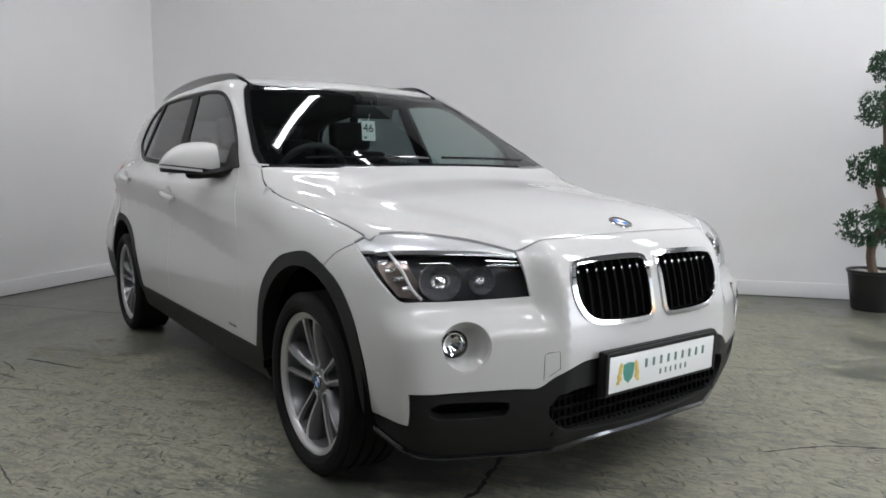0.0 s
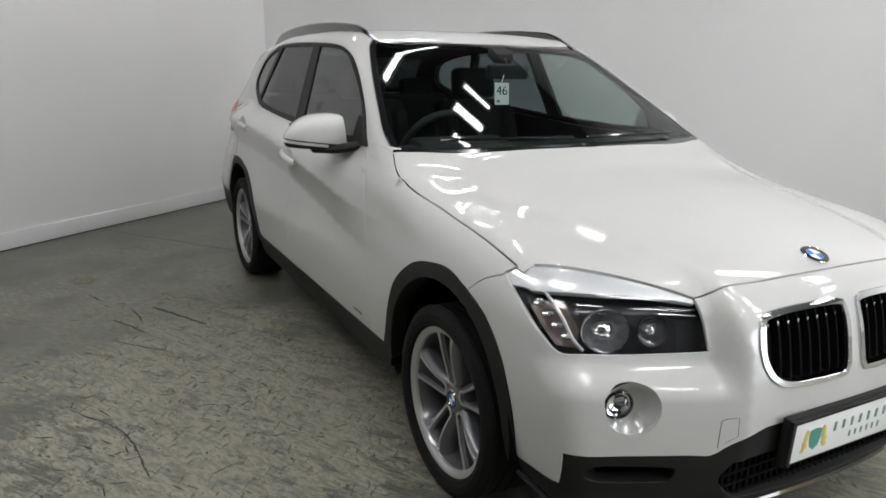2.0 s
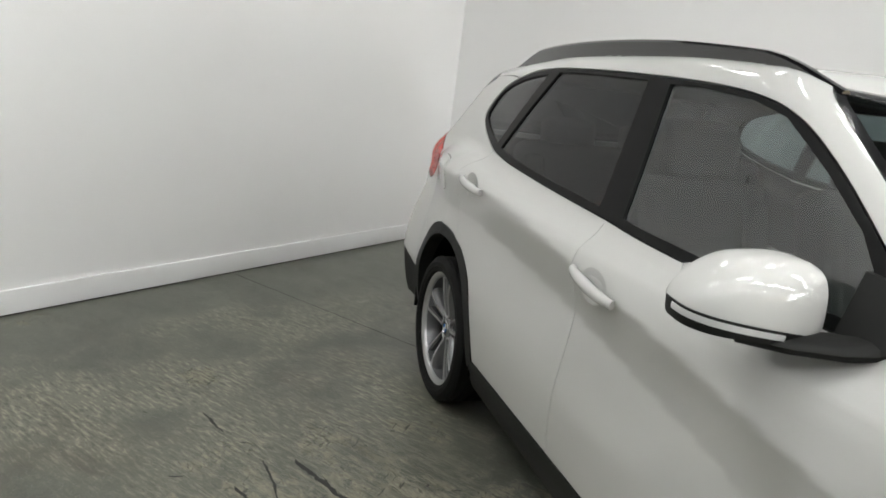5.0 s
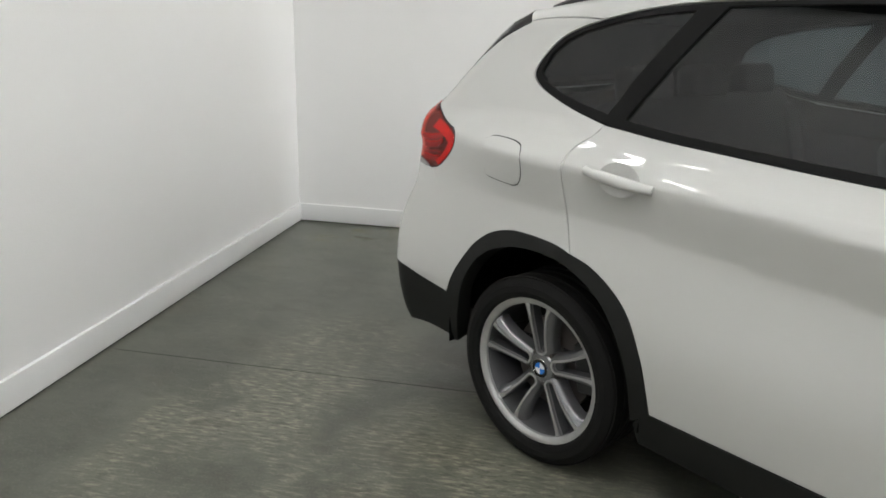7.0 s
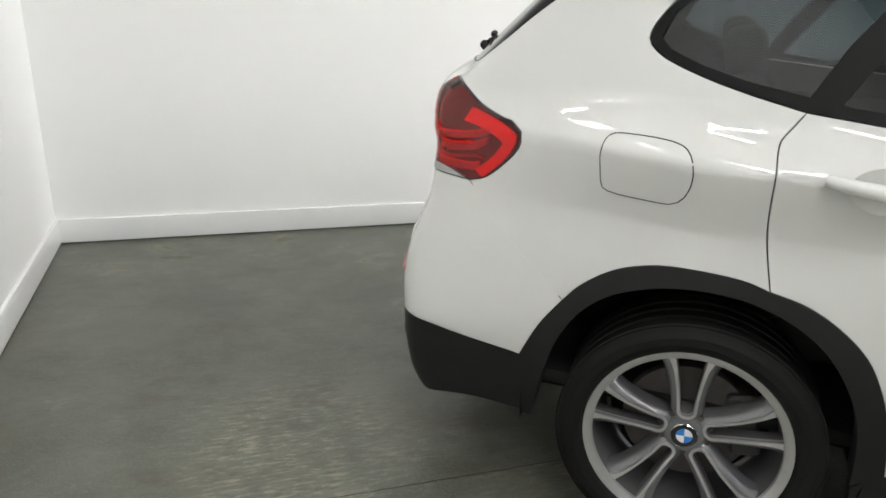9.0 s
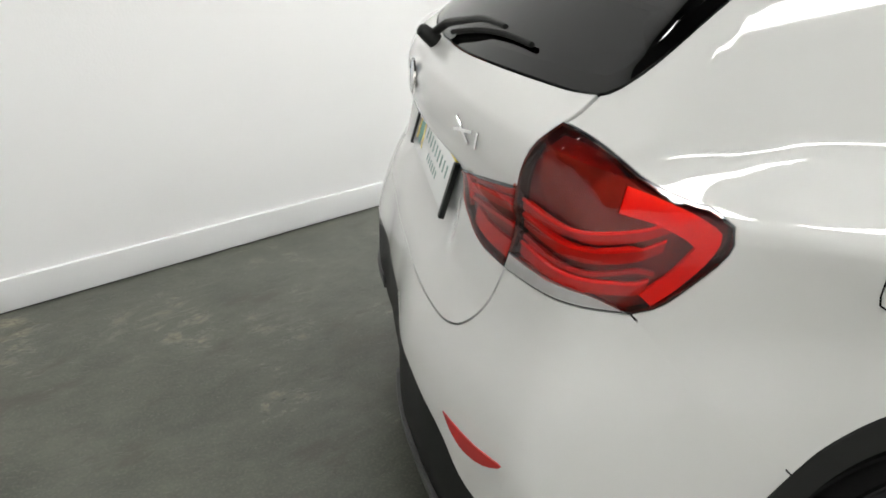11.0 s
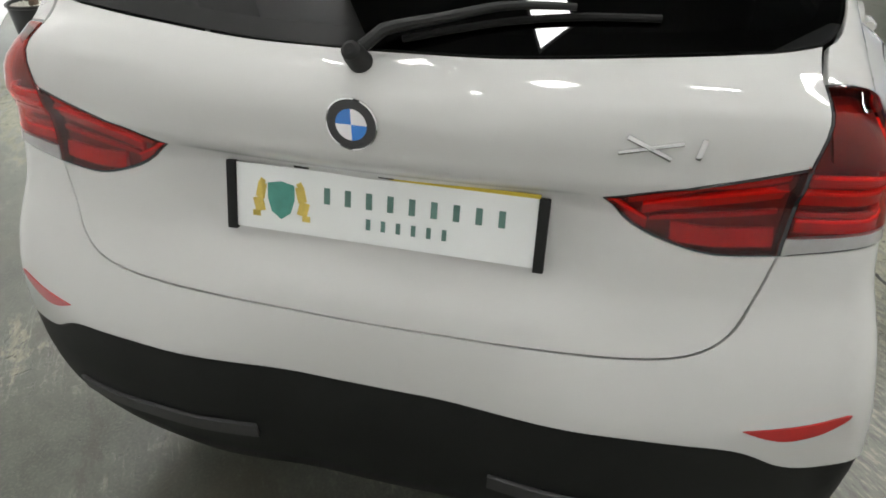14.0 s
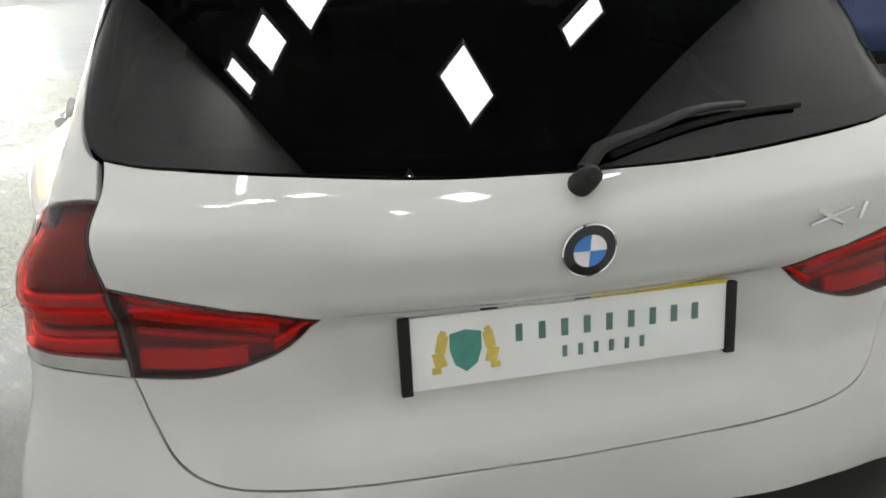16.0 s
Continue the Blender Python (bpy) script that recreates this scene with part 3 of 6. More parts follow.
for name, size, m in (("baseboard", (LONG - SKIRT_T, SKIRT_T, SKIRT_H), pose(LONG / 2, -SKIRT_T / 2, SKIRT_H / 2 + 0.006)),
                      ("baseboard", (SKIRT_T, DEEP - SKIRT_T, SKIRT_H), pose(SKIRT_T / 2, -DEEP / 2, SKIRT_H / 2 + 0.006))):
    bm = bmesh.new()
    box(bm, size, ROOM @ m, 0.004)
    setting(name, bm, SKIRT, "white gloss painted skirting board", "baseboard")
# near-black strips draw the shadow line under the skirting
for size, m in (((LONG - 0.02, 0.012, 0.006), pose(LONG / 2, -0.006, 0.003)), ((0.012, DEEP - 0.02, 0.006), pose(0.006, -DEEP / 2, 0.003))):
    bm = bmesh.new()
    box(bm, size, ROOM @ m)
    setting("trim", bm, CRACK_AND_GAP, "dark strip for the shadow in the gap under the skirting board", "trim")

# ceiling lamps: short battens, one tube by the corner, squares standing in for roof lights
LIGHT = glow("lit diffuser", (0.985, 1.0, 0.985), PANEL_GLOW)
FITTINGS = [(3.52, 1.28, 0.30, 0.07), (3.55, 1.66, 0.32, 0.13), (3.65, 2.02, 0.30, 0.07), (3.82, 2.42, 0.34, 0.15), (2.72, 1.40, 0.06, 1.30), (1.00, 1.36, 0.34, 0.26), (2.20, 0.42, 0.20, 0.20),
            (2.26, 0.14, 0.20, 0.08), (2.10, 0.82, 0.20, 0.25), (0.70, 2.42, 0.11, 0.38), (0.90, 0.56, 0.12, 0.12)]
# larger panels over the rest, unseen and added to light the hall
FITTINGS += [(along, out, 1.25, 0.34) for out in (4.6, 7.0) for along in (1.3, 4.0)]
FITTINGS += [(along, out, 1.25, 0.34) for out in (1.2, 3.2, 5.2, 7.2) for along in (6.2, 8.4, 10.6, 12.8)]
for along, out, w, d in FITTINGS:
    lamp = thing("ceiling_light", ROOM @ pose(along, -out, HIGH - 0.001), "white lit panel in a thin frame, for battens, roof lights and added lamps", "ceiling light", "ceiling lights")
    bm = bmesh.new()
    for x, y, ww, dd in ((0, d / 2 + 0.012, w + 0.05, 0.02), (0, -d / 2 - 0.012, w + 0.05, 0.02), (w / 2 + 0.012, 0, 0.02, d), (-w / 2 - 0.012, 0, 0.02, d)):
        box(bm, (ww, dd, 0.04), pose(x, y, -0.02), 0.003)
    part("frame", bm, SKIRT, lamp)
    bm = bmesh.new()
    box(bm, (w, d, 0.012), pose(0, 0, -0.02))
    part("diffuser", bm, LIGHT, lamp, "glowing white diffuser")

# daylight through the wide doorway
day = bpy.data.lights.new("daylight", "AREA")
day.shape, day.size, day.size_y, day.energy, day.color = "RECTANGLE", GATE_B - GATE_A, GATE_H, DAY_POWER, (0.86, 0.93, 1.0)
new("daylight", day).matrix_world = ROOM @ pose(LONG + 0.25, -(GATE_A + GATE_B) / 2, GATE_H / 2, 0, 90, 0)

# ---- the white car ----
car = thing("car", pose(0, 0, 0), "white compact sport utility car with dark grey lower trim", "car")

E_ARCH_F = line([(0.905, 0.33), (0.955, 0.42), (0.998, 0.52), (1.058, 0.637), (1.18, 0.728), (1.31, 0.762), (1.42, 0.769), (1.53, 0.738)])
E_ARCH_F2 = line([(1.53, 0.738), (1.627, 0.69), (1.71, 0.60), (1.75, 0.50), (1.762, 0.40), (1.758, 0.314)])
E_ARCH_R = line([(-0.957, 0.345), (-0.972, 0.422), (-0.997, 0.516), (-1.046, 0.615), (-1.11, 0.677), (-1.188, 0.721), (-1.268, 0.741)])
E_ARCH_R2 = line([(-1.268, 0.741), (-1.329, 0.756), (-1.426, 0.762), (-1.509, 0.757), (-1.595, 0.73), (-1.667, 0.68), (-1.71, 0.63)])
E_ARCH_R3 = line([(-1.71, 0.63), (-1.745, 0.58), (-1.77, 0.536), (-1.803, 0.46)])
E_HOOD_SIDE = line([(0.835, 1.05), (0.875, 1.024), (0.925, 0.996), (0.99, 0.968), (1.09, 0.941), (1.22, 0.916), (1.35, 0.896), (1.52, 0.872), (1.71, 0.834)])
E_HOOD_LAMP = line([(1.71, 0.752, 0.834), (1.855, 0.608, 0.816), (1.985, 0.455, 0.785)])
E_HOOD_NOSE = line([(2.045, 0, 0.832), (2.043, 0.15, 0.83), (2.033, 0.29, 0.82), (1.985, 0.455, 0.785)])
E_COWL = line([(0.985, 0, 1.05), (0.975, 0.2, 1.05), (0.94, 0.5, 1.05), (0.87, 0.70, 1.05), (0.835, 0.782, 1.05)])
E_WING_BUMPER = line([(1.53, 0.738), (1.595, 0.788), (1.655, 0.814)])
E_LAMP_TOP = line([(1.655, 0.805, 0.816), (1.68, 0.78, 0.83), (1.71, 0.752, 0.834)])
E_LAMP_IN = line([(1.985, 0.455, 0.785), (2.012, 0.437, 0.745), (2.045, 0.437, 0.672)])
E_LAMP_LOW = line([(2.045, 0.437, 0.672), (1.947, 0.622, 0.662), (1.88, 0.723, 0.652), (1.848, 0.752, 0.657), (1.815, 0.77, 0.695), (1.749, 0.795, 0.754), (1.655, 0.805, 0.816)])
E_DOOR_F = line([(0.64, 1.05), (0.70, 1.0), (0.757, 0.84), (0.786, 0.60), (0.80, 0.345)])
E_DOOR_M = line([(-0.29, 1.06), (-0.285, 0.9), (-0.29, 0.6), (-0.31, 0.345)])
E_DOOR_R = line([(-1.262, 1.112), (-1.304, 1.058), (-1.307, 0.99), (-1.298, 0.87), (-1.268, 0.741)])
E_BELT_F = line([(0.64, 1.05), (0.2, 1.046), (-0.1, 1.05), (-0.29, 1.06)])
E_BELT_R = line([(-0.29, 1.06), (-0.6, 1.072), (-0.85, 1.085), (-1.05, 1.096), (-1.262, 1.112)])
E_SILL_F = line([(0.80, 0.345), (0.3, 0.345), (-0.31, 0.345)])
E_SILL_R = line([(-0.31, 0.345), (-0.6, 0.345), (-0.957, 0.345)])
E_SILL_W = line([(0.80, 0.345), (0.912, 0.345)])
E_DLO_FRONT = line([(0.64, 1.05), (0.58, 1.12), (0.503, 1.19), (0.328, 1.306), (0.17, 1.390), (0.02, 1.430), (-0.2, 1.449), (-0.6, 1.457), (-0.9, 1.455), (-1.2, 1.436), (-1.38, 1.402)])
E_DLO_REAR = line([(-1.38, 1.402), (-1.46, 1.378), (-1.53, 1.345), (-1.582, 1.292), (-1.605, 1.236), (-1.57, 1.20), (-1.488, 1.167), (-1.383, 1.138), (-1.262, 1.112)])
E_SCREEN_SIDE = line([(0.835, 0.782, 1.05), (0.79, 0.775, 1.075), (0.695, 0.763, 1.122), (0.582, 0.731, 1.191), (0.376, 0.67, 1.314), (0.17, 0.597, 1.424), (0.10, 0.553, 1.452)])
E_SCREEN_TOP = line([(0.215, 0, 1.472), (0.20, 0.2, 1.47), (0.16, 0.42, 1.462), (0.10, 0.553, 1.452)])
E_ROOF_SIDE = line([(0.10, 0.553, 1.452), (-0.4, 0.56, 1.475), (-0.9, 0.56, 1.47), (-1.4, 0.55, 1.44), (-1.72, 0.555, 1.41)])
E_ROOF_REAR = line([(-1.80, 0, 1.437), (-1.795, 0.2, 1.435), (-1.77, 0.42, 1.42), (-1.72, 0.555, 1.41)])
E_PILLAR = line([(-1.38, 1.402), (-1.5, 1.407), (-1.62, 1.403), (-1.69, 1.395)])
E_PILLAR_TOP = line([(-1.69, 0.62, 1.395), (-1.71, 0.585, 1.408), (-1.72, 0.555, 1.41)])
E_GLASS_SIDE = line([(-1.69, 0.62, 1.395), (-1.79, 0.636, 1.345), (-1.866, 0.642, 1.29), (-1.955, 0.648, 1.2), (-2.0, 0.642, 1.160), (-2.02, 0.622, 1.144)])
E_GLASS_LOW = line([(-2.148, 0, 1.128), (-2.138, 0.2, 1.13), (-2.1, 0.4, 1.136), (-2.055, 0.55, 1.141), (-2.02, 0.622, 1.144)])
E_GATE_SIDE = line([(-2.02, 0.622, 1.144), (-2.07, 0.628, 1.105)])
E_LAMP_SPLIT = line([(-2.07, 0.628, 1.105), (-2.10, 0.632, 1.06), (-2.125, 0.629, 1.014), (-2.125, 0.624, 0.94), (-2.125, 0.616, 0.870)])
E_GATE_UPPER = line([(-2.07, 0.628, 1.105), (-2.10, 0.632, 1.06), (-2.125, 0.629, 1.014)])
E_LAMP_MID = line([(-2.125, 0.629, 1.014), (-2.125, 0.624, 0.94), (-2.125, 0.616, 0.870)])
E_INNER_TOP = line([(-2.125, 0.629, 1.010), (-2.155, 0.49, 0.977), (-2.165, 0.360, 0.943)])
E_INNER_LOW = line([(-2.165, 0.360, 0.943), (-2.16, 0.405, 0.910), (-2.145, 0.455, 0.885), (-2.135, 0.52, 0.868), (-2.125, 0.616, 0.870)])
E_GATE_LOW = line([(-2.125, 0.616, 0.870), (-2.135, 0.597, 0.80), (-2.16, 0.57, 0.742), (-2.18, 0.52, 0.709), (-2.205, 0.43, 0.699), (-2.22, 0.25, 0.696), (-2.23, 0, 0.696)])
E_OUTER_TOP = line([(-2.07, 0.628, 1.105), (-1.985, 0.725, 1.062), (-1.895, 0.765, 1.032)])
E_OUTER_SIDE = line([(-1.895, 0.765, 1.037), (-1.864, 0.785, 1.013), (-1.861, 0.79, 0.985), (-1.878, 0.79, 0.95), (-1.94, 0.79, 0.892), (-1.985, 0.785, 0.876)])
E_FOOT_TOP = line([(-2.125, 0.620, 0.899), (-2.09, 0.69, 0.900), (-2.04, 0.752, 0.899), (-1.985, 0.785, 0.876)])
E_LAMP_SPLIT_A = line([(-2.07, 0.628, 1.105), (-2.10, 0.632, 1.06), (-2.125, 0.629, 1.014), (-2.125, 0.624, 0.94), (-2.125, 0.620, 0.899)])
E_LAMP_SPLIT_B = line([(-2.125, 0.620, 0.899), (-2.125, 0.616, 0.870)])
E_OUTER_LOW = line([(-1.985, 0.785, 0.876), (-2.04, 0.755, 0.879), (-2.1, 0.69, 0.876), (-2.125, 0.616, 0.870)])
E_REAR_SEAM = line([(-1.985, 0.785, 0.876), (-1.88, 0.82, 0.77), (-1.78, 0.835, 0.69), (-1.71, 0.855, 0.63)])
E_REAR_BLACK = line([(-1.803, 0.853, 0.46), (-1.95, 0.835, 0.479), (-2.08, 0.79, 0.502), (-2.14, 0.72, 0.510), (-2.165, 0.675, 0.522), (-2.19, 0.61, 0.555), (-2.215, 0.5, 0.565), (-2.235, 0.25, 0.570), (-2.245, 0, 0.573)])
E_REAR_ARCH = line([(-1.803, 0.853, 0.46), (-1.80, 0.84, 0.36), (-1.785, 0.82, 0.275)])
E_REAR_LOW = line([(-1.785, 0.82, 0.275), (-1.95, 0.79, 0.285), (-2.08, 0.70, 0.29), (-2.13, 0.55, 0.275), (-2.17, 0.3, 0.262), (-2.175, 0, 0.26)])
E_NOSE_LOW = line([(1.758, 0.81, 0.314), (1.83, 0.785, 0.315), (1.895, 0.75, 0.317)])
E_NOTCH = line([(1.895, 0.75, 0.317), (1.905, 0.755, 0.36), (1.908, 0.757, 0.412)])
E_NOSE_BLACK = line([(1.908, 0.757, 0.412), (2.0, 0.655, 0.413), (2.079, 0.517, 0.414), (2.112, 0.462, 0.413), (2.133, 0.416, 0.443), (2.157, 0.338, 0.475), (2.163, 0.269, 0.483), (2.17, 0, 0.486)])
E_LIP_SIDE = line([(1.758, 0.81, 0.314), (1.755, 0.79, 0.26)])
E_LIP = line([(1.755, 0.79, 0.26), (1.87, 0.72, 0.225), (1.98, 0.58, 0.20), (2.08, 0.35, 0.20), (2.105, 0.2, 0.21), (2.11, 0, 0.21)])
E_KIDNEY = line([(2.12, 0.022, 0.60), (2.12, 0.020, 0.68), (2.12, 0.022, 0.755), (2.11, 0.05, 0.777), (2.11, 0.20, 0.782), (2.10, 0.30, 0.772), (2.09, 0.338, 0.75), (2.1, 0.350, 0.69), (2.12, 0.335, 0.63), (2.14, 0.295, 0.593), (2.15, 0.22, 0.578), (2.16, 0.07, 0.576), (2.15, 0.035, 0.583), (2.12, 0.022, 0.60)])


def round_hole(centre, r, squash=1.0):
    """A round opening in the nose."""
    x, y, z = centre
    t = np.linspace(0, 2 * np.pi, 36, endpoint=False)
    return snap(np.stack([x - 0.55 * r * np.cos(t), y + 0.8 * r * np.cos(t), z + r * squash * np.sin(t)], 1))


FOG = (2.005, 0.650, 0.543)
FOG_HOLE = round_hole(FOG, 0.066)

panel("bonnet", ring(both(E_HOOD_NOSE), E_HOOD_LAMP[::-1], E_HOOD_SIDE[::-1], both(E_COWL)[::-1], E_HOOD_SIDE * [1, -1, 1], E_HOOD_LAMP * [1, -1, 1]), "top", PAINT, car, step=0.018)
panel("roof", ring(both(E_SCREEN_TOP), E_ROOF_SIDE, both(E_ROOF_REAR)[::-1], E_ROOF_SIDE[::-1] * [1, -1, 1]), "top", PAINT, car, step=0.04)
bumper = panel("front_bumper", ring(both(E_HOOD_NOSE), E_LAMP_IN, E_LAMP_LOW, E_WING_BUMPER[::-1], E_ARCH_F2, E_NOSE_LOW, E_NOTCH, both(E_NOSE_BLACK[::-1])[::-1], E_NOTCH[::-1] * [1, -1, 1],
                                     E_NOSE_LOW[::-1] * [1, -1, 1], E_ARCH_F2[::-1] * [1, -1, 1], E_WING_BUMPER * [1, -1, 1], E_LAMP_LOW[::-1] * [1, -1, 1], E_LAMP_IN[::-1] * [1, -1, 1]),
               "front", PAINT, car, step=0.02, holes=(E_KIDNEY[:-1], E_KIDNEY[:-1] * [1, -1, 1], FOG_HOLE, FOG_HOLE * [1, -1, 1]))
INTAKE = snap([(2.13, y, z) for y, z in ((-0.40, 0.385), (-0.3, 0.40), (0, 0.405), (0.3, 0.40), (0.40, 0.385), (0.43, 0.33), (0.36, 0.265), (0.2, 0.25), (0, 0.247), (-0.2, 0.25), (-0.36, 0.265), (-0.43, 0.33))])
INTAKE = snap(arc(np.vstack([INTAKE, INTAKE[:1]]))[:-1])
SLOT = line([(2.05, 0.53, 0.375), (2.02, 0.60, 0.38), (1.95, 0.70, 0.38), (1.93, 0.715, 0.36), (1.95, 0.70, 0.34), (2.02, 0.60, 0.335), (2.05, 0.54, 0.34), (2.05, 0.53, 0.375)])[:-1]
lower_nose = panel("lower_bumper", ring(both(E_NOSE_BLACK[::-1]), E_NOTCH[::-1], E_NOSE_LOW[::-1], E_LIP_SIDE, both(E_LIP[::-1])[::-1], E_LIP_SIDE[::-1] * [1, -1, 1], E_NOSE_LOW * [1, -1, 1], E_NOTCH * [1, -1, 1]),
                   "front", PLASTIC, car, step=0.024, holes=(INTAKE, SLOT, SLOT * [1, -1, 1]), lift=-0.004, rim=0.04, label="dark grey textured plastic lower bumper")
gate = panel("tailgate", ring(both(E_GLASS_LOW), E_GATE_SIDE, E_GATE_UPPER, E_INNER_TOP, E_INNER_LOW, both(E_GATE_LOW[::-1])[::-1], E_INNER_LOW[::-1] * [1, -1, 1], E_INNER_TOP[::-1] * [1, -1, 1], E_GATE_UPPER[::-1] * [1, -1, 1], E_GATE_SIDE[::-1] * [1, -1, 1]),
             "rear", PAINT, car, step=0.016)
tail = panel("rear_bumper", ring(both(E_GATE_LOW[::-1]), E_OUTER_LOW[::-1], E_REAR_SEAM, E_ARCH_R3, both(E_REAR_BLACK[::-1])[::-1], E_ARCH_R3[::-1] * [1, -1, 1], E_REAR_SEAM[::-1] * [1, -1, 1], E_OUTER_LOW * [1, -1, 1]), "rear", PAINT, car, step=0.02)
low_tail = panel("lower_bumper", ring(both(E_REAR_BLACK[::-1]), E_REAR_ARCH, both(E_REAR_LOW[::-1])[::-1], E_REAR_ARCH[::-1] * [1, -1, 1]), "rear", PLASTIC, car, lift=-0.003, rim=0.05, label="dark grey textured plastic lower bumper")
glass_edge = ring(both(E_GLASS_LOW), E_GLASS_SIDE[::-1], E_PILLAR_TOP, both(E_ROOF_REAR)[::-1], E_PILLAR_TOP[::-1] * [1, -1, 1], E_GLASS_SIDE * [1, -1, 1])
PANE_ONLY = True
rear_pane = panel("rear_window", glass_edge, "rear", REAR_TINT, gate, step=0.04, gap=0.001, rim=0.004, label="dark privacy glass rear window")
PANE_ONLY = False


def drawn_in(how, outline, d):
    """An outline on the skin, drawn in by d and laid on the skin again."""
    s = np.array([1.2, 1.0]) if how == "front" else np.array([0.9, 1.0]) if how == "rear" else np.ones(2)
    q = shrink(flat(how, outline) * s, d) / s
    eye, way, reach = aim(how, q[:, 0], q[:, 1])
    return skin((eye, way), reach)[0]


screen_edge = ring(both(E_COWL), E_SCREEN_SIDE, both(E_SCREEN_TOP)[::-1], E_SCREEN_SIDE[::-1] * [1, -1, 1])
pane_edge = drawn_in("top", screen_edge, 0.028)
PANE_ONLY = True
frit = panel("windscreen_frame", screen_edge, "top", GLOSS, car, lift=-0.003, gap=0.003, step=0.05, holes=(pane_edge,), label="black windscreen border")
panel("windscreen", pane_edge, "top", SCREEN, car, lift=-0.004, gap=-0.003, step=0.05, rim=0.003, label="clear windscreen glass")
PANE_ONLY = False
rear_band = drawn_in("rear", glass_edge, 0.03)
PANE_ONLY = True
rear_frit = panel("rear_window_frame", glass_edge, "rear", GLOSS, gate, lift=-0.004, gap=0.004, step=0.05, holes=(rear_band,), rim=0.01, label="black rear window border")
PANE_ONLY = False

for sign in (-1, 1):
    M = np.array([1, sign, 1])
    panel("front_wing", ring(E_DOOR_F, E_SILL_W, E_ARCH_F, E_WING_BUMPER, E_LAMP_TOP, E_HOOD_SIDE[::-1], line([(0.835, 1.05), (0.74, 1.058), (0.64, 1.05)])), "side", PAINT, car, sign, step=0.02)
    for name, edges, hx, hz, tilt, pane in (("front_door", (E_BELT_F, E_DOOR_M, E_SILL_F[::-1], E_DOOR_F[::-1]), -0.155, 0.915, 7.5, None), ("rear_door", (E_BELT_R, E_DOOR_R, E_ARCH_R[::-1], E_SILL_R[::-1], E_DOOR_M[::-1]), -1.11, 0.993, 5.3, None)):
        door = panel(name, ring(*edges), "side", PAINT, car, sign, step=0.015)
        grip = on_side([(hx, hz)])[0]
        cup_y = grip[1]
        bm = bmesh.new()
        # shallow bowl behind the grip
        lathe(bm, [(0.062, 0.0015), (0.055, 0.0005), (0.04, -0.003), (0.02, -0.005), (0.001, -0.0055)], 28, Matrix.Identity(4), closed=False)
        bmesh.ops.transform(bm, matrix=Matrix.Translation((hx, sign * (cup_y + 0.0035), hz)) @ pose(0, 0, 0, -90 * sign, 0, 0) @ Matrix.Diagonal((1.05, 0.75, 1, 1)), verts=bm.verts)
        part("handle_cup", bm, PAINT, door)
        bm = bmesh.new()
        n = 13
        pts, rad = [], []
        for i in range(n):
            k = i / (n - 1)
            along_x = (k - 0.5) * 0.212
            pts.append((hx + along_x * math.cos(radians(tilt)), sign * (cup_y + 0.008 + 0.016 * math.sin(math.pi * k) ** 0.6), hz - along_x * math.sin(radians(tilt)) * 1.0))
            rad.append(0.0165 * (0.55 + 0.45 * math.sin(math.pi * min(max(k, 0.06), 0.94)) ** 0.4))
        tube(bm, pts, rad, 12)
        part("door_handle", bm, PAINT, door, "white pull handle")
    panel("rear_wing", ring(E_DOOR_R, E_ARCH_R2, E_REAR_SEAM[::-1], E_OUTER_SIDE[::-1], E_OUTER_TOP[::-1], E_GATE_SIDE[::-1], E_GLASS_SIDE[::-1], E_PILLAR[::-1], E_DLO_REAR), "side", PAINT, car, sign, step=0.02)
    panel("side_frame", ring(E_SCREEN_SIDE, E_ROOF_SIDE, E_PILLAR_TOP[::-1], E_PILLAR[::-1], E_DLO_FRONT[::-1], line([(0.64, 0.80, 1.05), (0.74, 0.79, 1.058), (0.835, 0.782, 1.05)])), "roll", PAINT, car, sign, step=0.02)
    # the closed joint between wing and pillar
    seam_ = line([(0.64, 1.05), (0.74, 1.058), (0.835, 1.05)])
    panel("joint", np.vstack([on_side((seam_ + [0, 0, 0.012])[:, [0, 2]]), on_side((seam_ - [0, 0, 0.012])[:, [0, 2]])[::-1]]), "side", PAINT, car, sign, lift=-0.0008, gap=0.0, rim=0.0, step=0.02)
    # window band: dark frame with three panes
    W_F = line([(0.50, 1.078), (0.2, 1.072), (-0.1, 1.076), (-0.225, 1.082), (-0.255, 1.2), (-0.319, 1.434), (-0.2, 1.436), (0.0, 1.420), (0.13, 1.390), (0.30, 1.298), (0.43, 1.216), (0.50, 1.15), (0.50, 1.078)], False)[:-1]
    W_R = line([(-0.355, 1.088), (-0.6, 1.097), (-0.85, 1.109), (-1.05, 1.122), (-1.195, 1.135), (-1.155, 1.20), (-1.08, 1.31), (-0.985, 1.437), (-0.9, 1.440), (-0.7, 1.442), (-0.43, 1.439), (-0.40, 1.3), (-0.355, 1.088)], False)[:-1]
    W_Q = line([(-1.262, 1.145), (-1.383, 1.165), (-1.48, 1.190), (-1.555, 1.218), (-1.578, 1.242), (-1.555, 1.298), (-1.51, 1.338), (-1.445, 1.366), (-1.32, 1.396), (-1.2, 1.414), (-1.075, 1.427), (-1.13, 1.355), (-1.205, 1.25), (-1.262, 1.145)], False)[:-1]
    belt = ring(E_DLO_FRONT, E_DLO_REAR, E_BELT_R[::-1], E_BELT_F[::-1])
    band = panel("window_frame", belt, "side", FRAME, car, sign, lift=-0.003, step=0.03, holes=(W_F, W_R, W_Q), rim=0.02, label="black window surround and pillars")
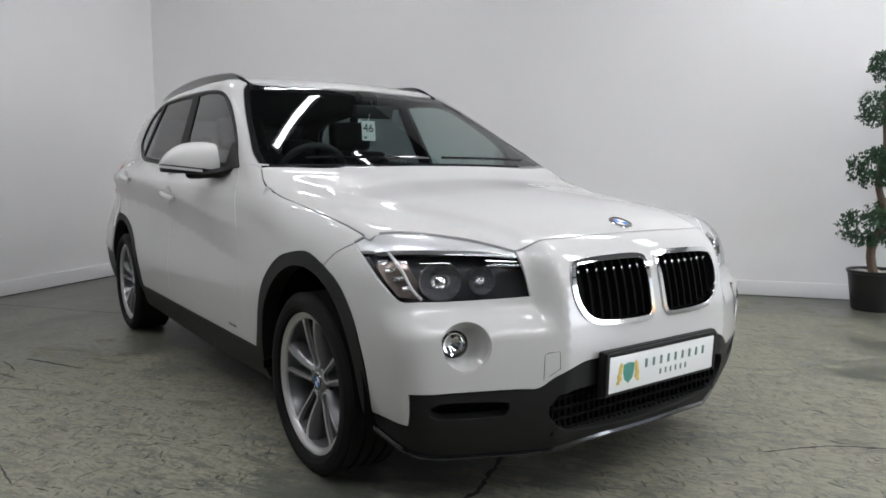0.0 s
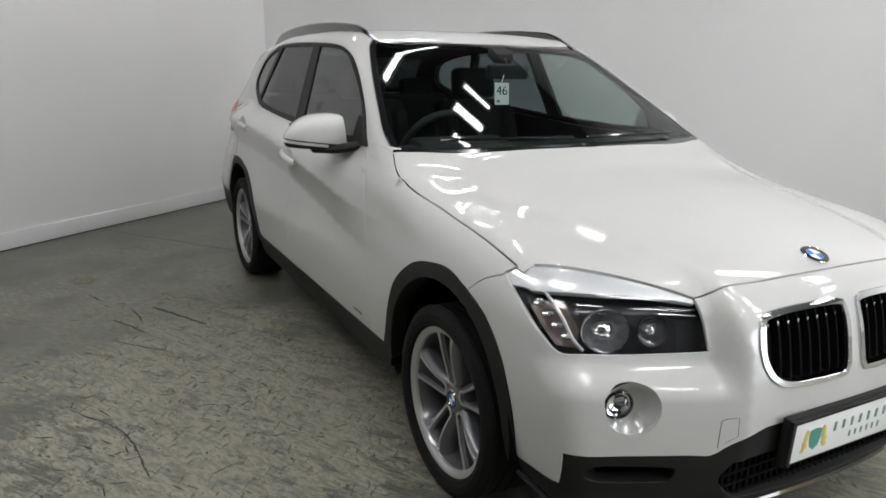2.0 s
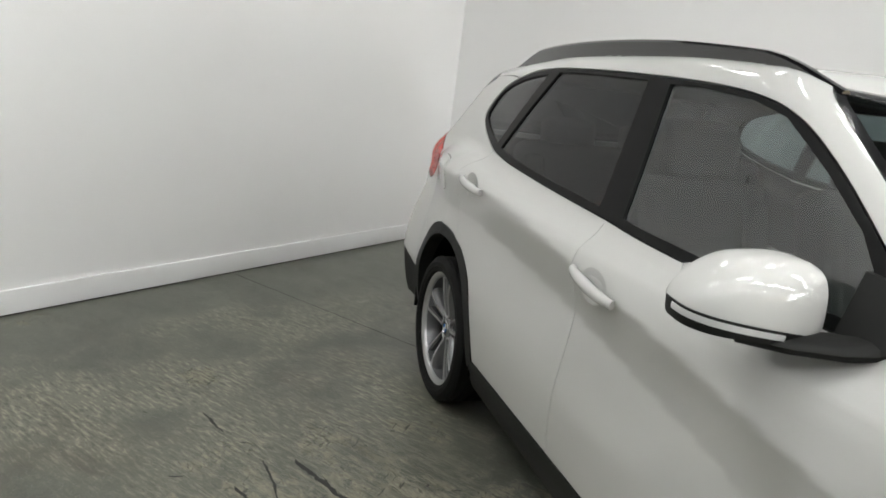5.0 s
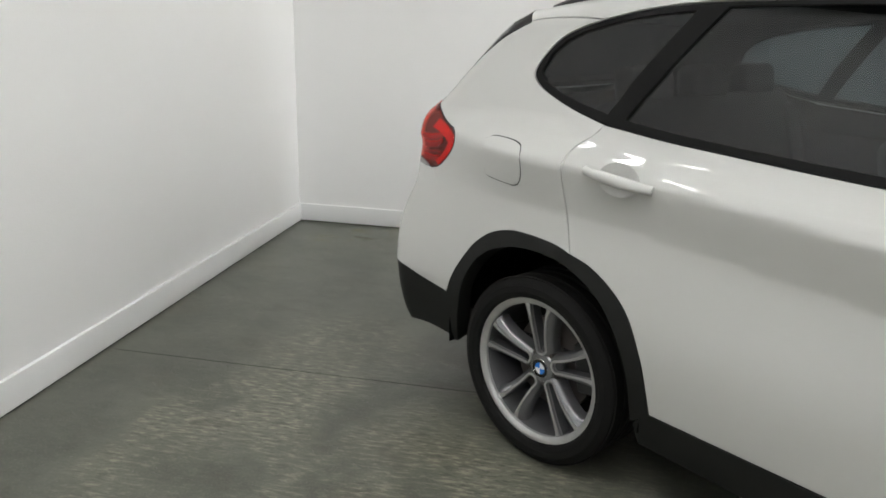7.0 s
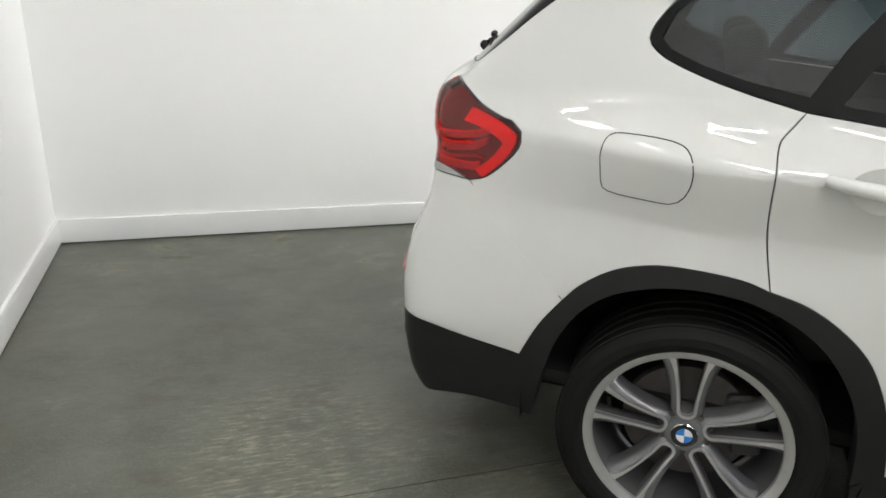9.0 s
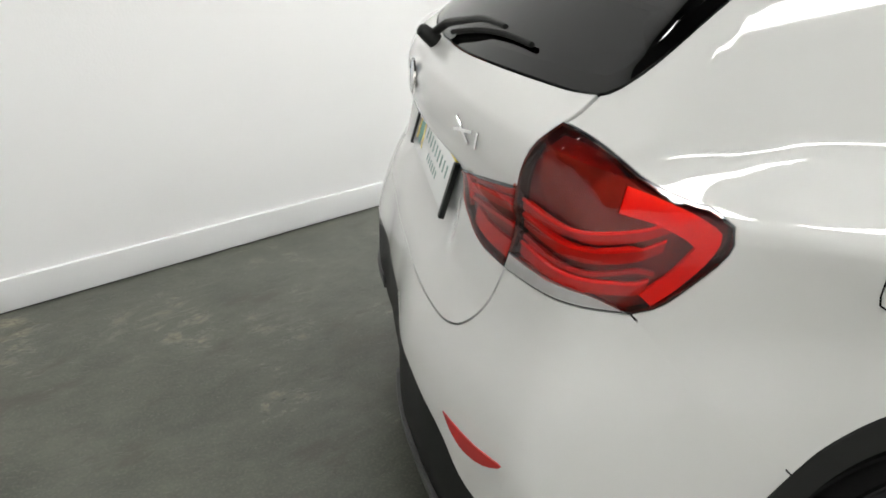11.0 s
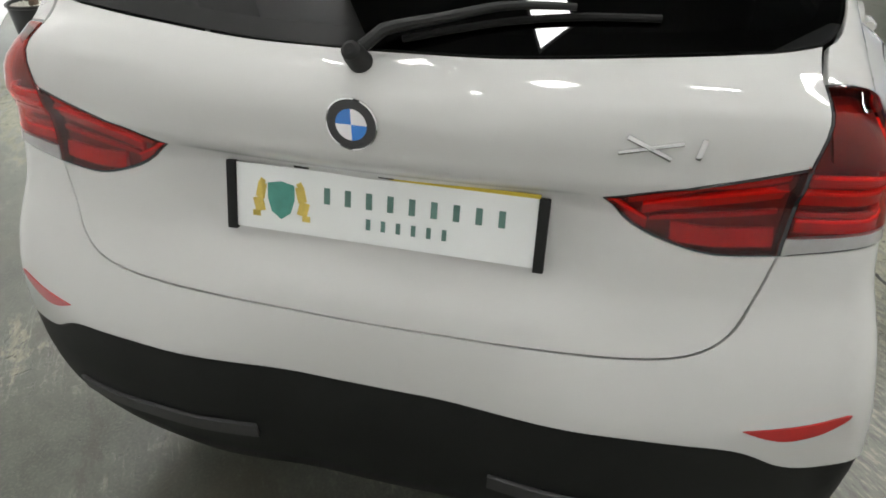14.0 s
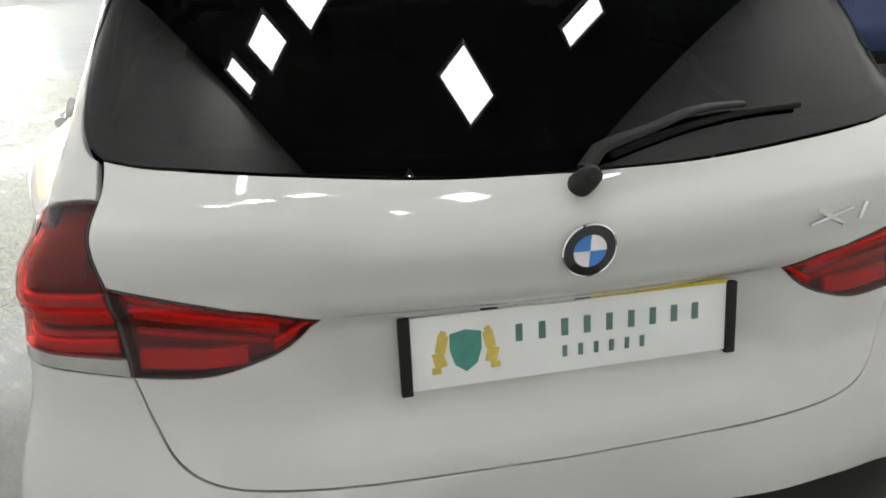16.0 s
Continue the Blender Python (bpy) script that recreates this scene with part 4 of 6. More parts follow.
    panel("front_window", W_F, "side", SIDE_GLASS, car, sign, lift=-0.009, gap=-0.004, step=0.05, rim=0.0, label="green tinted side window")
    panel("rear_side_window", W_R, "side", TINT, car, sign, lift=-0.009, gap=-0.004, step=0.05, rim=0.0, label="dark privacy glass window")
    panel("quarter_window", W_Q, "side", TINT, car, sign, lift=-0.009, gap=-0.004, step=0.05, rim=0.0, label="dark privacy glass quarter window")
    # arches and sill
    in_f = line([(0.965, 0.30), (1.02, 0.45), (1.075, 0.56), (1.16, 0.65), (1.27, 0.705), (1.38, 0.721), (1.49, 0.703), (1.59, 0.65), (1.665, 0.565), (1.705, 0.45), (1.715, 0.27)])
    in_r = line([(-1.015, 0.30), (-1.035, 0.45), (-1.085, 0.565), (-1.165, 0.652), (-1.285, 0.707), (-1.406, 0.719), (-1.504, 0.706), (-1.606, 0.663), (-1.68, 0.59), (-1.73, 0.474), (-1.765, 0.275)])
    panel("wheel_arch", ring(E_ARCH_F, E_ARCH_F2, line([(1.758, 0.314), (1.755, 0.27), (1.715, 0.27)], False), in_f[::-1], line([(0.965, 0.30), (0.905, 0.33)], False)), "side", PLASTIC, car, sign, lift=0.004, rim=0.06, step=0.02, gap=0.0, label="dark grey plastic wheel arch trim")
    panel("wheel_arch", ring(E_ARCH_R, E_ARCH_R2, E_ARCH_R3, line([(-1.803, 0.46), (-1.80, 0.36), (-1.785, 0.275), (-1.765, 0.275)], False), in_r[::-1], line([(-1.015, 0.30), (-0.957, 0.345)], False)), "side", PLASTIC, car, sign, lift=0.004, rim=0.06, step=0.02, gap=0.0, label="dark grey plastic wheel arch trim")
    panel("sill", ring(line([(0.93, 0.343), (0.3, 0.343), (-0.31, 0.343), (-0.97, 0.343)]), line([(-0.97, 0.343), (-1.01, 0.29), (-1.0, 0.22)], False), line([(-1.0, 0.22), (0, 0.2), (0.95, 0.22)]), line([(0.95, 0.22), (0.955, 0.29), (0.93, 0.343)], False)), "side", PLASTIC, car, sign, lift=0.002, rim=0.05, gap=0.0, label="dark grey plastic sill")
    # lamps
    lamp_edge = ring(E_LAMP_TOP, E_HOOD_LAMP, E_LAMP_IN, E_LAMP_LOW)
    head = panel("headlight", lamp_edge, "front", BEZEL, car, sign, lift=-0.072, gap=-0.012, rim=0.0, step=0.03, label="dark bezel headlight with two chrome bowls")
    panel("lens", lamp_edge, "front", LENS, head, sign, lift=-0.001, gap=0.003, rim=0.008, step=0.03, label="clear lens")
    tl = ring(E_LAMP_SPLIT, E_OUTER_LOW[::-1], E_OUTER_SIDE[::-1], E_OUTER_TOP[::-1])
    red_edge = ring(E_LAMP_SPLIT_A, E_FOOT_TOP, E_OUTER_SIDE[::-1], E_OUTER_TOP[::-1])
    lamp = panel("tail_light", tl, "rear", RED_DEEP, car, sign, lift=-0.022, gap=0.002, rim=0.0, step=0.02, label="red tail light with curved light bars")
    panel("lens", red_edge, "rear", RED_LENS, lamp, sign, lift=0.003, gap=0.003, rim=0.02, step=0.02, label="glossy red lens")
    panel("reverse_lens", ring(E_LAMP_SPLIT_B, E_OUTER_LOW[::-1], E_FOOT_TOP[::-1]), "rear", LAMP_CLEAR, lamp, sign, lift=0.003, gap=0.0025, rim=0.02, step=0.02, label="clear grey reversing lamp foot")
    il = ring(E_LAMP_MID, E_INNER_LOW[::-1], E_INNER_TOP[::-1])
    lamp_in = panel("inner_tail_light", il, "rear", RED_DEEP, gate, sign, lift=-0.02, gap=0.002, rim=0.0, step=0.02, label="red inner tail light on the tailgate")
    panel("seal", tl, "rear", GLOSS, lamp, sign, lift=0.0005, gap=0.0, rim=0.02, step=0.03, holes=(drawn_in("rear", tl, 0.0028),))

    def lay(how, pts):
        """Points laid on the skin along the panel's own rays, at their own height."""
        u = flat(how, np.array(pts, float))
        eye, way, reach = aim(how, u[:, 0], u[:, 1])
        return skin((eye, way), reach)[0]

    def strip(pts, width, material, owner, name, lift, how="rear", label=""):
        """A curved band on the skin along points."""
        q = lay(how, arc(lay(how, pts), 0.02))
        up = np.array([0, 0, width / 2])
        return panel(name, np.vstack([q + up, (q - up)[::-1]]), how, material, owner, sign, lift=lift, gap=0.0, rim=0.008, step=0.02, label=label)

    # outer tail light: smoked upper cell, bent bars, bright corner band
    strip([(-2.10, 0.645, 1.050), (-2.05, 0.69, 1.040), (-1.99, 0.745, 1.020), (-1.955, 0.77, 1.008)], 0.075, RED_SMOKE, lamp, "cell", -0.010, label="smoked upper cell")
    for k, (z, w, m) in enumerate(((0.986, 0.016, RED), (0.956, 0.018, RED), (0.932, 0.006, RED), (0.914, 0.018, RED))):
        strip([(-2.12, 0.634, z), (-2.09, 0.69, z - 0.003), (-2.03, 0.75, z - 0.004), (-1.985, 0.775, z + 0.004 - 0.010 * (k == 3)), (-1.955 - 0.007 * k, 0.785, z + 0.018 - 0.018 * (k > 1))], w, m, lamp, "light_bar", -0.008)
        if w > 0.01:
            strip([(-2.12, 0.634, z + w / 2), (-2.09, 0.69, z - 0.003 + w / 2), (-2.03, 0.75, z - 0.004 + w / 2), (-1.985, 0.775, z + 0.004 - 0.010 * (k == 3) + w / 2), (-1.955 - 0.007 * k, 0.785, z + 0.018 - 0.018 * (k > 1) + w / 2)], 0.004, RED_LINE, lamp, "light_line", -0.005)
    band = [(-2.005, 0.735, 1.052), (-1.955, 0.755, 1.036), (-1.905, 0.775, 1.017), (-1.880, 0.785, 0.998), (-1.880, 0.787, 0.982), (-1.897, 0.79, 0.952), (-1.93, 0.79, 0.915), (-1.965, 0.788, 0.885)]
    inner = [(-2.005, 0.740, 1.020), (-1.96, 0.76, 1.005), (-1.925, 0.78, 0.985), (-1.915, 0.785, 0.975), (-1.93, 0.787, 0.955), (-1.955, 0.788, 0.928), (-1.985, 0.785, 0.902)]
    panel("corner_cell", np.vstack([lay("rear", arc(lay("rear", band), 0.015)), lay("rear", arc(lay("rear", inner), 0.015))[::-1]]), "rear", RED_LINE, lamp, sign, lift=-0.006, gap=0.0, rim=0.008, step=0.02, label="bright red corner cell")
    panel("lens", il, "rear", RED_LENS, lamp_in, sign, lift=0.004, gap=0.004, rim=0.02, step=0.02, label="glossy red lens")
    panel("seal", il, "rear", GLOSS, lamp_in, sign, lift=0.0005, gap=0.0, rim=0.02, step=0.03, holes=(drawn_in("rear", il, 0.0028),))
    for pts, w in (([(-2.13, 0.608, 0.996), (-2.155, 0.48, 0.965), (-2.165, 0.40, 0.945)], 0.014), ([(-2.13, 0.608, 0.964), (-2.155, 0.48, 0.944), (-2.16, 0.42, 0.932)], 0.015),
                   ([(-2.13, 0.608, 0.936), (-2.15, 0.48, 0.923), (-2.155, 0.43, 0.918)], 0.006), ([(-2.13, 0.608, 0.897), (-2.15, 0.52, 0.894), (-2.15, 0.46, 0.900)], 0.028),
                   ([(-2.155, 0.425, 0.909), (-2.16, 0.40, 0.921), (-2.167, 0.372, 0.936)], 0.016)):
        strip(pts, w, RED, lamp_in, "light_bar", -0.007)
        if 0.012 < w < 0.02:
            strip([(x, y, z + w / 2) for x, y, z in pts], 0.004, RED_LINE, lamp_in, "light_line", -0.004)
    # the bumper's joint with the wing, all but closed
    strip(E_REAR_SEAM[1:-1], 0.03, PAINT, tail, "joint", -0.0004, "side")
    leaf = snap(arc([(-2.19, 0.615, 0.594), (-2.18, 0.655, 0.580), (-2.17, 0.695, 0.576), (-2.15, 0.742, 0.588), (-2.13, 0.772, 0.613), (-2.16, 0.715, 0.603), (-2.18, 0.665, 0.598), (-2.19, 0.615, 0.594)], 0.012)[:-1])
    panel("reflector", leaf, "rear", RED, tail, sign, lift=0.0025, gap=0.0, rim=0.004, step=0.02, label="slim red reflector")
    strip([(-2.21, 0.22, 0.40), (-2.2, 0.4, 0.39), (-2.16, 0.6, 0.37), (-2.14, 0.65, 0.365)], 0.034, INSERT, low_tail, "insert", 0.006, label="lighter grey bumper insert")

    # headlight: eyebrow, bowls, corner lamp
    brow = snap(np.vstack([E_LAMP_TOP, E_HOOD_LAMP]))
    low = flat("front", brow)
    low[:, 1] -= np.interp(np.arange(len(brow)), [0, len(E_LAMP_TOP), 0.55 * len(brow), len(brow) - 1], [0.030, 0.050, 0.036, 0.010])
    eye_, way_, reach_ = aim("front", low[:, 0], low[:, 1])
    panel("eyebrow", np.vstack([brow - [0, 0, 0.001], skin((eye_, way_), reach_)[0][::-1]]), "front", SILVER, head, sign, lift=-0.007, gap=0.0, rim=0.02, step=0.015, label="silver upper trim")
    for (x, y, z), r, squash in (((1.90, 0.664, 0.712), 0.056, 1.10), ((1.96, 0.560, 0.716), 0.040, 1.0)):
        seat_ = snap([(x, y, z)])
        c_ = seat_[0] - slope(seat_)[0] * 0.016
        place_ = pose(c_[0], sign * c_[1], c_[2], 0, 84, sign * 24) @ Matrix.Diagonal((1, squash, 1, 1))
        bm = bmesh.new()
        lathe(bm, [(r, 0.0), (r * 0.96, -0.010), (r * 0.84, -0.026), (r * 0.64, -0.040), (r * 0.40, -0.048), (0.001, -0.05)], 40, Matrix.Identity(4), False)
        bmesh.ops.transform(bm, matrix=place_, verts=bm.verts)
        bowl = part("reflector", bm, BOWL, head, "silvered bowl")
        bm = bmesh.new()
        lathe(bm, [(r * 0.98, -0.002), (r, 0.001), (r * 1.02, -0.001), (r * 1.02, -0.012), (r * 0.99, -0.012)], 40, Matrix.Identity(4), True)
        bmesh.ops.transform(bm, matrix=place_, verts=bm.verts)
        part("bowl_ring", bm, CHROME, bowl, "thin chrome ring")
        bm = bmesh.new()
        lathe(bm, [(0.001, -0.004), (r * 0.18, -0.006), (r * 0.34, -0.012), (r * 0.42, -0.022), (r * 0.44, -0.046)], 24, Matrix.Identity(4), False)
        bmesh.ops.transform(bm, matrix=place_, verts=bm.verts)
        part("projector", bm, CHROME if r > 0.05 else BOWL, bowl, "bright round projector")
    # divider between corner lamp and main bowl
    post = snap([(1.80, 0.76, 0.778), (1.842, 0.748, 0.74), (1.872, 0.735, 0.69), (1.892, 0.72, 0.662)])
    bm = bmesh.new()
    tube(bm, [(p_[0] - 0.018, sign * (p_[1] - 0.008), p_[2]) for p_ in arc(post, 0.012)], 0.0045, 8)
    part("divider", bm, SILVER, head)
    corner = snap([(1.78, 0.775, 0.765), (1.83, 0.735, 0.768), (1.868, 0.715, 0.71), (1.872, 0.722, 0.665), (1.838, 0.755, 0.668), (1.812, 0.77, 0.70), (1.758, 0.79, 0.752)])
    turn_lamp = panel("indicator", corner, "front", AMBER, head, sign, lift=-0.03, gap=0.0, rim=0.02, step=0.01, label="faceted corner indicator")
    for k in range(4):
        c_ = snap([(1.80 + 0.018 * k, 0.775 - 0.012 * k, 0.752 - 0.021 * k)])[0]
        bm = bmesh.new()
        box(bm, (0.012, 0.030, 0.010), pose(c_[0] - 0.022, sign * (c_[1] - 0.016), c_[2], 0, 25, sign * 35), 0.003)
        part("facet", bm, CHROME if k % 2 else BOWL, turn_lamp)
    for k in range(2):
        z = 0.760 - 0.014 * k
        a, b = snap([(2.005, 0.445, z), (1.96, 0.53, z)])
        bm = bmesh.new()
        tube(bm, [(a[0] - 0.02, sign * a[1], a[2]), (b[0] - 0.025, sign * b[1], b[2])], 0.0018, 6)
        part("fin", bm, CHROME, head)

    # kidney grille half
    kid = E_KIDNEY[:-1]
    frame_ = panel("grille", kid, "front", CHROME, car, sign, lift=0.006, gap=0.0, rim=0.03, step=0.03, holes=(drawn_in("front", kid, 0.014),), label="chrome framed black kidney shaped grille")
    panel("backing", kid, "front", DARK, frame_, sign, lift=-0.035, gap=-0.01, rim=0.0, step=0.04)
    for k in range(8):
        y = 0.052 + k * 0.0365
        lo_z, hi_z = (0.594, 0.765) if y < 0.26 else (0.60 + (y - 0.26) * 0.5, 0.765 - (y - 0.26) * 0.12)
        zs = np.linspace(lo_z, hi_z, 9)
        q = skin((np.stack([0 * zs + 2.4, 0 * zs + y, zs], 1), np.stack([0 * zs - 1, 0 * zs, 0 * zs], 1)), 0.6)[0]
        bm = bmesh.new()
        for (x, _, z), (x2, _, z2) in zip(q, q[1:]):
            box(bm, (0.024, 0.006, math.hypot(z2 - z, x2 - x) + 0.002), Matrix.Translation(((x + x2) / 2 - 0.026, sign * y, (z + z2) / 2)) @ Matrix.Rotation(math.atan2(x2 - x, z2 - z), 4, "Y"))
        slat = part("slat", bm, DARK, frame_)
        bm = bmesh.new()
        box(bm, (0.004, 0.005, 0.010), Matrix.Translation((q[-2][0] - 0.012, sign * y, q[-2][2] - 0.004)), 0.001)
        part("slat_tip", bm, CHROME, slat)

    # fog lamp in its white cup
    f = snap([FOG])[0]
    bm = bmesh.new()
    lathe(bm, [(0.074, 0.004), (0.062, -0.008), (0.05, -0.024), (0.036, -0.034), (0.001, -0.037)], 36, Matrix.Identity(4), False)
    bmesh.ops.transform(bm, matrix=pose(f[0] - 0.002, sign * f[1], f[2], 0, 90, sign * 30), verts=bm.verts)
    cup = part("fog_light", bm, PAINT, car, "round clear fog light in a white cup")
    bm = bmesh.new()
    lathe(bm, [(0.036, -0.008), (0.033, -0.004), (0.028, -0.006), (0.024, -0.02), (0.012, -0.028), (0.001, -0.03)], 32, Matrix.Identity(4), False)
    bmesh.ops.transform(bm, matrix=pose(f[0] - 0.020, sign * (f[1] + 0.026), f[2] + 0.008, 0, 88, sign * 18), verts=bm.verts)
    bowl = part("lamp_bowl", bm, CHROME, cup)
    bm = bmesh.new()
    lathe(bm, [(0.040, -0.03), (0.040, -0.002), (0.034, 0.002), (0.032, -0.004)], 32, Matrix.Identity(4), False)
    bmesh.ops.transform(bm, matrix=pose(f[0] - 0.020, sign * (f[1] + 0.026), f[2] + 0.008, 0, 88, sign * 18), verts=bm.verts)
    part("lamp_ring", bm, GLOSS, cup)
    if sign < 0:
        tow = snap([(2.116, 0.450, 0.436), (2.118, 0.449, 0.510), (2.123, 0.437, 0.518), (2.139, 0.406, 0.520), (2.141, 0.404, 0.468), (2.126, 0.430, 0.450)])
        panel("cover_groove", tow, "front", DARK, bumper, sign, lift=0.0006, gap=0.0, rim=0.0, step=0.03)
        panel("tow_cover", tow, "front", PAINT, bumper, sign, lift=0.0016, gap=0.002, rim=0.002, step=0.03)
    # dark linings behind the skin
    shut = ring(E_BELT_F, E_BELT_R, E_DOOR_R, E_ARCH_R[::-1], E_SILL_R[::-1], E_SILL_F[::-1], E_DOOR_F[::-1])
    panel("door_lining", shut, "side", DASH, car, sign, lift=-0.055, gap=-0.01, rim=0.0, step=0.06)
    panel("pillar_lining", ring(E_SCREEN_SIDE, E_ROOF_SIDE, E_PILLAR_TOP[::-1], E_PILLAR[::-1], E_DLO_FRONT[::-1], line([(0.64, 0.80, 1.05), (0.74, 0.79, 1.058), (0.835, 0.782, 1.05)])), "roll", LINING, car, sign, lift=-0.018, gap=-0.004, rim=0.0, step=0.05)
    panel("rear_lining", ring(E_DOOR_R, E_ARCH_R2, E_REAR_SEAM[::-1], E_OUTER_SIDE[::-1], E_OUTER_TOP[::-1], E_GATE_SIDE[::-1], E_GLASS_SIDE[::-1], E_PILLAR[::-1], E_DLO_REAR), "side", DASH, car, sign, lift=-0.03, gap=-0.004, rim=0.0, step=0.06)
    # arch liners
    for cx in (1.36, -1.39):
        bm = bmesh.new()
        rows = []
        for k in range(29):
            a = radians(-8 + 196 * k / 28)
            r = 0.402
            rows.append([bm.verts.new((cx + r * math.cos(a), sign * y, 0.325 + r * math.sin(a))) for y in (0.42, 0.6, 0.842)])
        for p_, q_ in zip(rows, rows[1:]):
            for i in range(2):
                bm.faces.new((p_[i], p_[i + 1], q_[i + 1], q_[i]))
        bm.faces.new([r_[0] for r_ in rows])
        part("arch_liner", bm, DARK, car)

    # roof rail
    spine = arc([(0.135, 0.560, 1.45), (0.06, 0.568, 1.482), (-0.1, 0.574, 1.508), (-0.5, 0.582, 1.530), (-0.95, 0.580, 1.526), (-1.35, 0.567, 1.499), (-1.60, 0.552, 1.455), (-1.66, 0.547, 1.436)], 0.04) + [0, 0, 0.0]
    bm = bmesh.new()
    feet = skin((np.stack([spine[:, 0], spine[:, 1] - 0.014, 0 * spine[:, 0] + 1.8], 1), np.tile([0.0, 0, -1], (len(spine), 1))), 0.6)[0]
    rows = []
    for p_, q_ in zip(spine, feet):
        top_z = max(p_[2] + 0.031 * min(max((0.12 - p_[0]) / 0.2, 0), max((p_[0] + 1.66) / 0.25, 0), 1), q_[2] + 0.004)
        rows.append([bm.verts.new((p_[0], sign * (p_[1] - 0.014 + dy * 0.8), z)) for dy, z in ((-0.018, q_[2] - 0.01), (-0.016, top_z - 0.006), (-0.009, top_z), (0.008, top_z - 0.001), (0.015, top_z - 0.008), (0.013, q_[2] - 0.012))])
    for p_, q_ in zip(rows, rows[1:]):
        for i in range(5):
            bm.faces.new((p_[i], p_[i + 1], q_[i + 1], q_[i]))
    bm.faces.new(rows[0])
    bm.faces.new(rows[-1])
    part("roof_rail", bm, GLOSS, car, "gloss black roof rail")

    # door mirror
    def blob(size, cut, m, power=2.6, n=22):
        """A rounded shell, cut off below and behind."""
        b = bmesh.new()
        vs = bmesh.ops.create_uvsphere(b, u_segments=n * 2, v_segments=n, radius=1.0)["verts"]
        for v in vs:
            k = (abs(v.co.x) ** power + abs(v.co.y) ** power + abs(v.co.z) ** power) ** (-1 / power)
            v.co = Vector((v.co.x * k * size[0], v.co.y * k * size[1], v.co.z * k * size[2]))
        for v in vs:
            k = max(v.co.y * sign / size[1], 0.0)
            v.co.z = v.co.z * (1 - 0.42 * k * k) - 0.012 * k * k
        for co, no in cut:
            bmesh.ops.bisect_plane(b, geom=b.verts[:] + b.edges[:] + b.faces[:], plane_co=co, plane_no=no, clear_outer=True)
            es = [e for e in b.edges if e.is_boundary]
            bmesh.ops.holes_fill(b, edges=es)
        bmesh.ops.transform(b, matrix=m, verts=b.verts)
        return b

    seat = Matrix.Translation((0.395, sign * 0.925, 1.075)) @ pose(0, 0, 0, -6 * sign, 0, 10 * sign)
    mirror = part("door_mirror", blob((0.085, 0.135, 0.085), [((0, -0.108 * sign, 0), (0, -sign, 0)), ((0, 0, -0.024), (0, 0.22 * sign, -1)), ((-0.045, 0, 0), (-1, 0, 0))], seat, 3.0), PAINT, car, "white door mirror with a black foot")
    part("lower_shell", blob((0.0835, 0.1335, 0.085), [((0, -0.106 * sign, 0), (0, -sign, 0)), ((0, 0, -0.026), (0, -0.22 * sign, 1)), ((0, 0, -0.052), (0, 0.17 * sign, -1)), ((-0.045, 0, 0), (-1, 0, 0))], seat, 3.0), PLASTIC, mirror, "black lower shell")
    part("waist", blob((0.0825, 0.132, 0.085), [((0, -0.105 * sign, 0), (0, -sign, 0)), ((0, 0, -0.022), (0, -0.22 * sign, 1)), ((0, 0, -0.033), (0, 0.22 * sign, -1)), ((-0.045, 0, 0), (-1, 0, 0))], seat, 3.0), GLOSS, mirror)
    part("indicator", blob((0.0865, 0.1365, 0.085), [((0, 0, -0.030), (0, -0.22 * sign, 1)), ((0, 0, -0.041), (0, 0.22 * sign, -1)), ((0.0, 0, 0), (-1, 0, 0)), ((0, -0.03 * sign, 0), (0, -sign, 0))], seat, 3.0), SILVER, mirror, "clear indicator strip")
    bm = bmesh.new()
    box(bm, (0.004, 0.20, 0.10), seat @ pose(-0.047, 0, 0.005), 0.001)
    part("mirror_glass", bm, CHROME, mirror, "mirror glass")
    bm = bmesh.new()
    tube(bm, [(0.40, sign * 0.93, 1.022), (0.46, sign * 0.87, 1.022), (0.515, sign * 0.815, 1.035), (0.54, sign * 0.775, 1.05)], [0.05, 0.045, 0.05, 0.06], 14, 0.4)
    part("foot", bm, PLASTIC, mirror, "black mirror foot")
    bm = bmesh.new()
    tri = on_side([(0.66, 1.052), (0.49, 1.052), (0.485, 1.16), (0.53, 1.158)])
    lo_ = [bm.verts.new((p_[0], sign * (p_[1] - 0.004), p_[2])) for p_ in tri]
    hi_ = [bm.verts.new((p_[0], sign * (p_[1] + 0.008), p_[2])) for p_ in tri]
    bm.faces.new(lo_), bm.faces.new(hi_)
    for i in range(4):
        bm.faces.new((lo_[i], lo_[(i + 1) % 4], hi_[(i + 1) % 4], hi_[i]))
    part("sail", bm, PLASTIC, mirror, "black mirror sail")
    # windscreen wiper
    ys = np.linspace(-0.60, -0.05, 12) if sign < 0 else np.linspace(0.02, 0.56, 12)
    q = skin((np.stack([0.945 - 0.24 * ys**2, ys, np.full(12, 1.7)], 1), np.tile([0.0, 0, -1], (12, 1))), 1.3)
    bm = bmesh.new()
    tube(bm, [p_ + n_ * 0.016 for p_, n_ in zip(q[0], q[1])], 0.006, 6)
    part("wiper", bm, GLOSS, car, "black windscreen wiper")

# bright model script low on the front wing
script = on_side([(0.62, 0.392), (0.655, 0.392), (0.69, 0.392)])
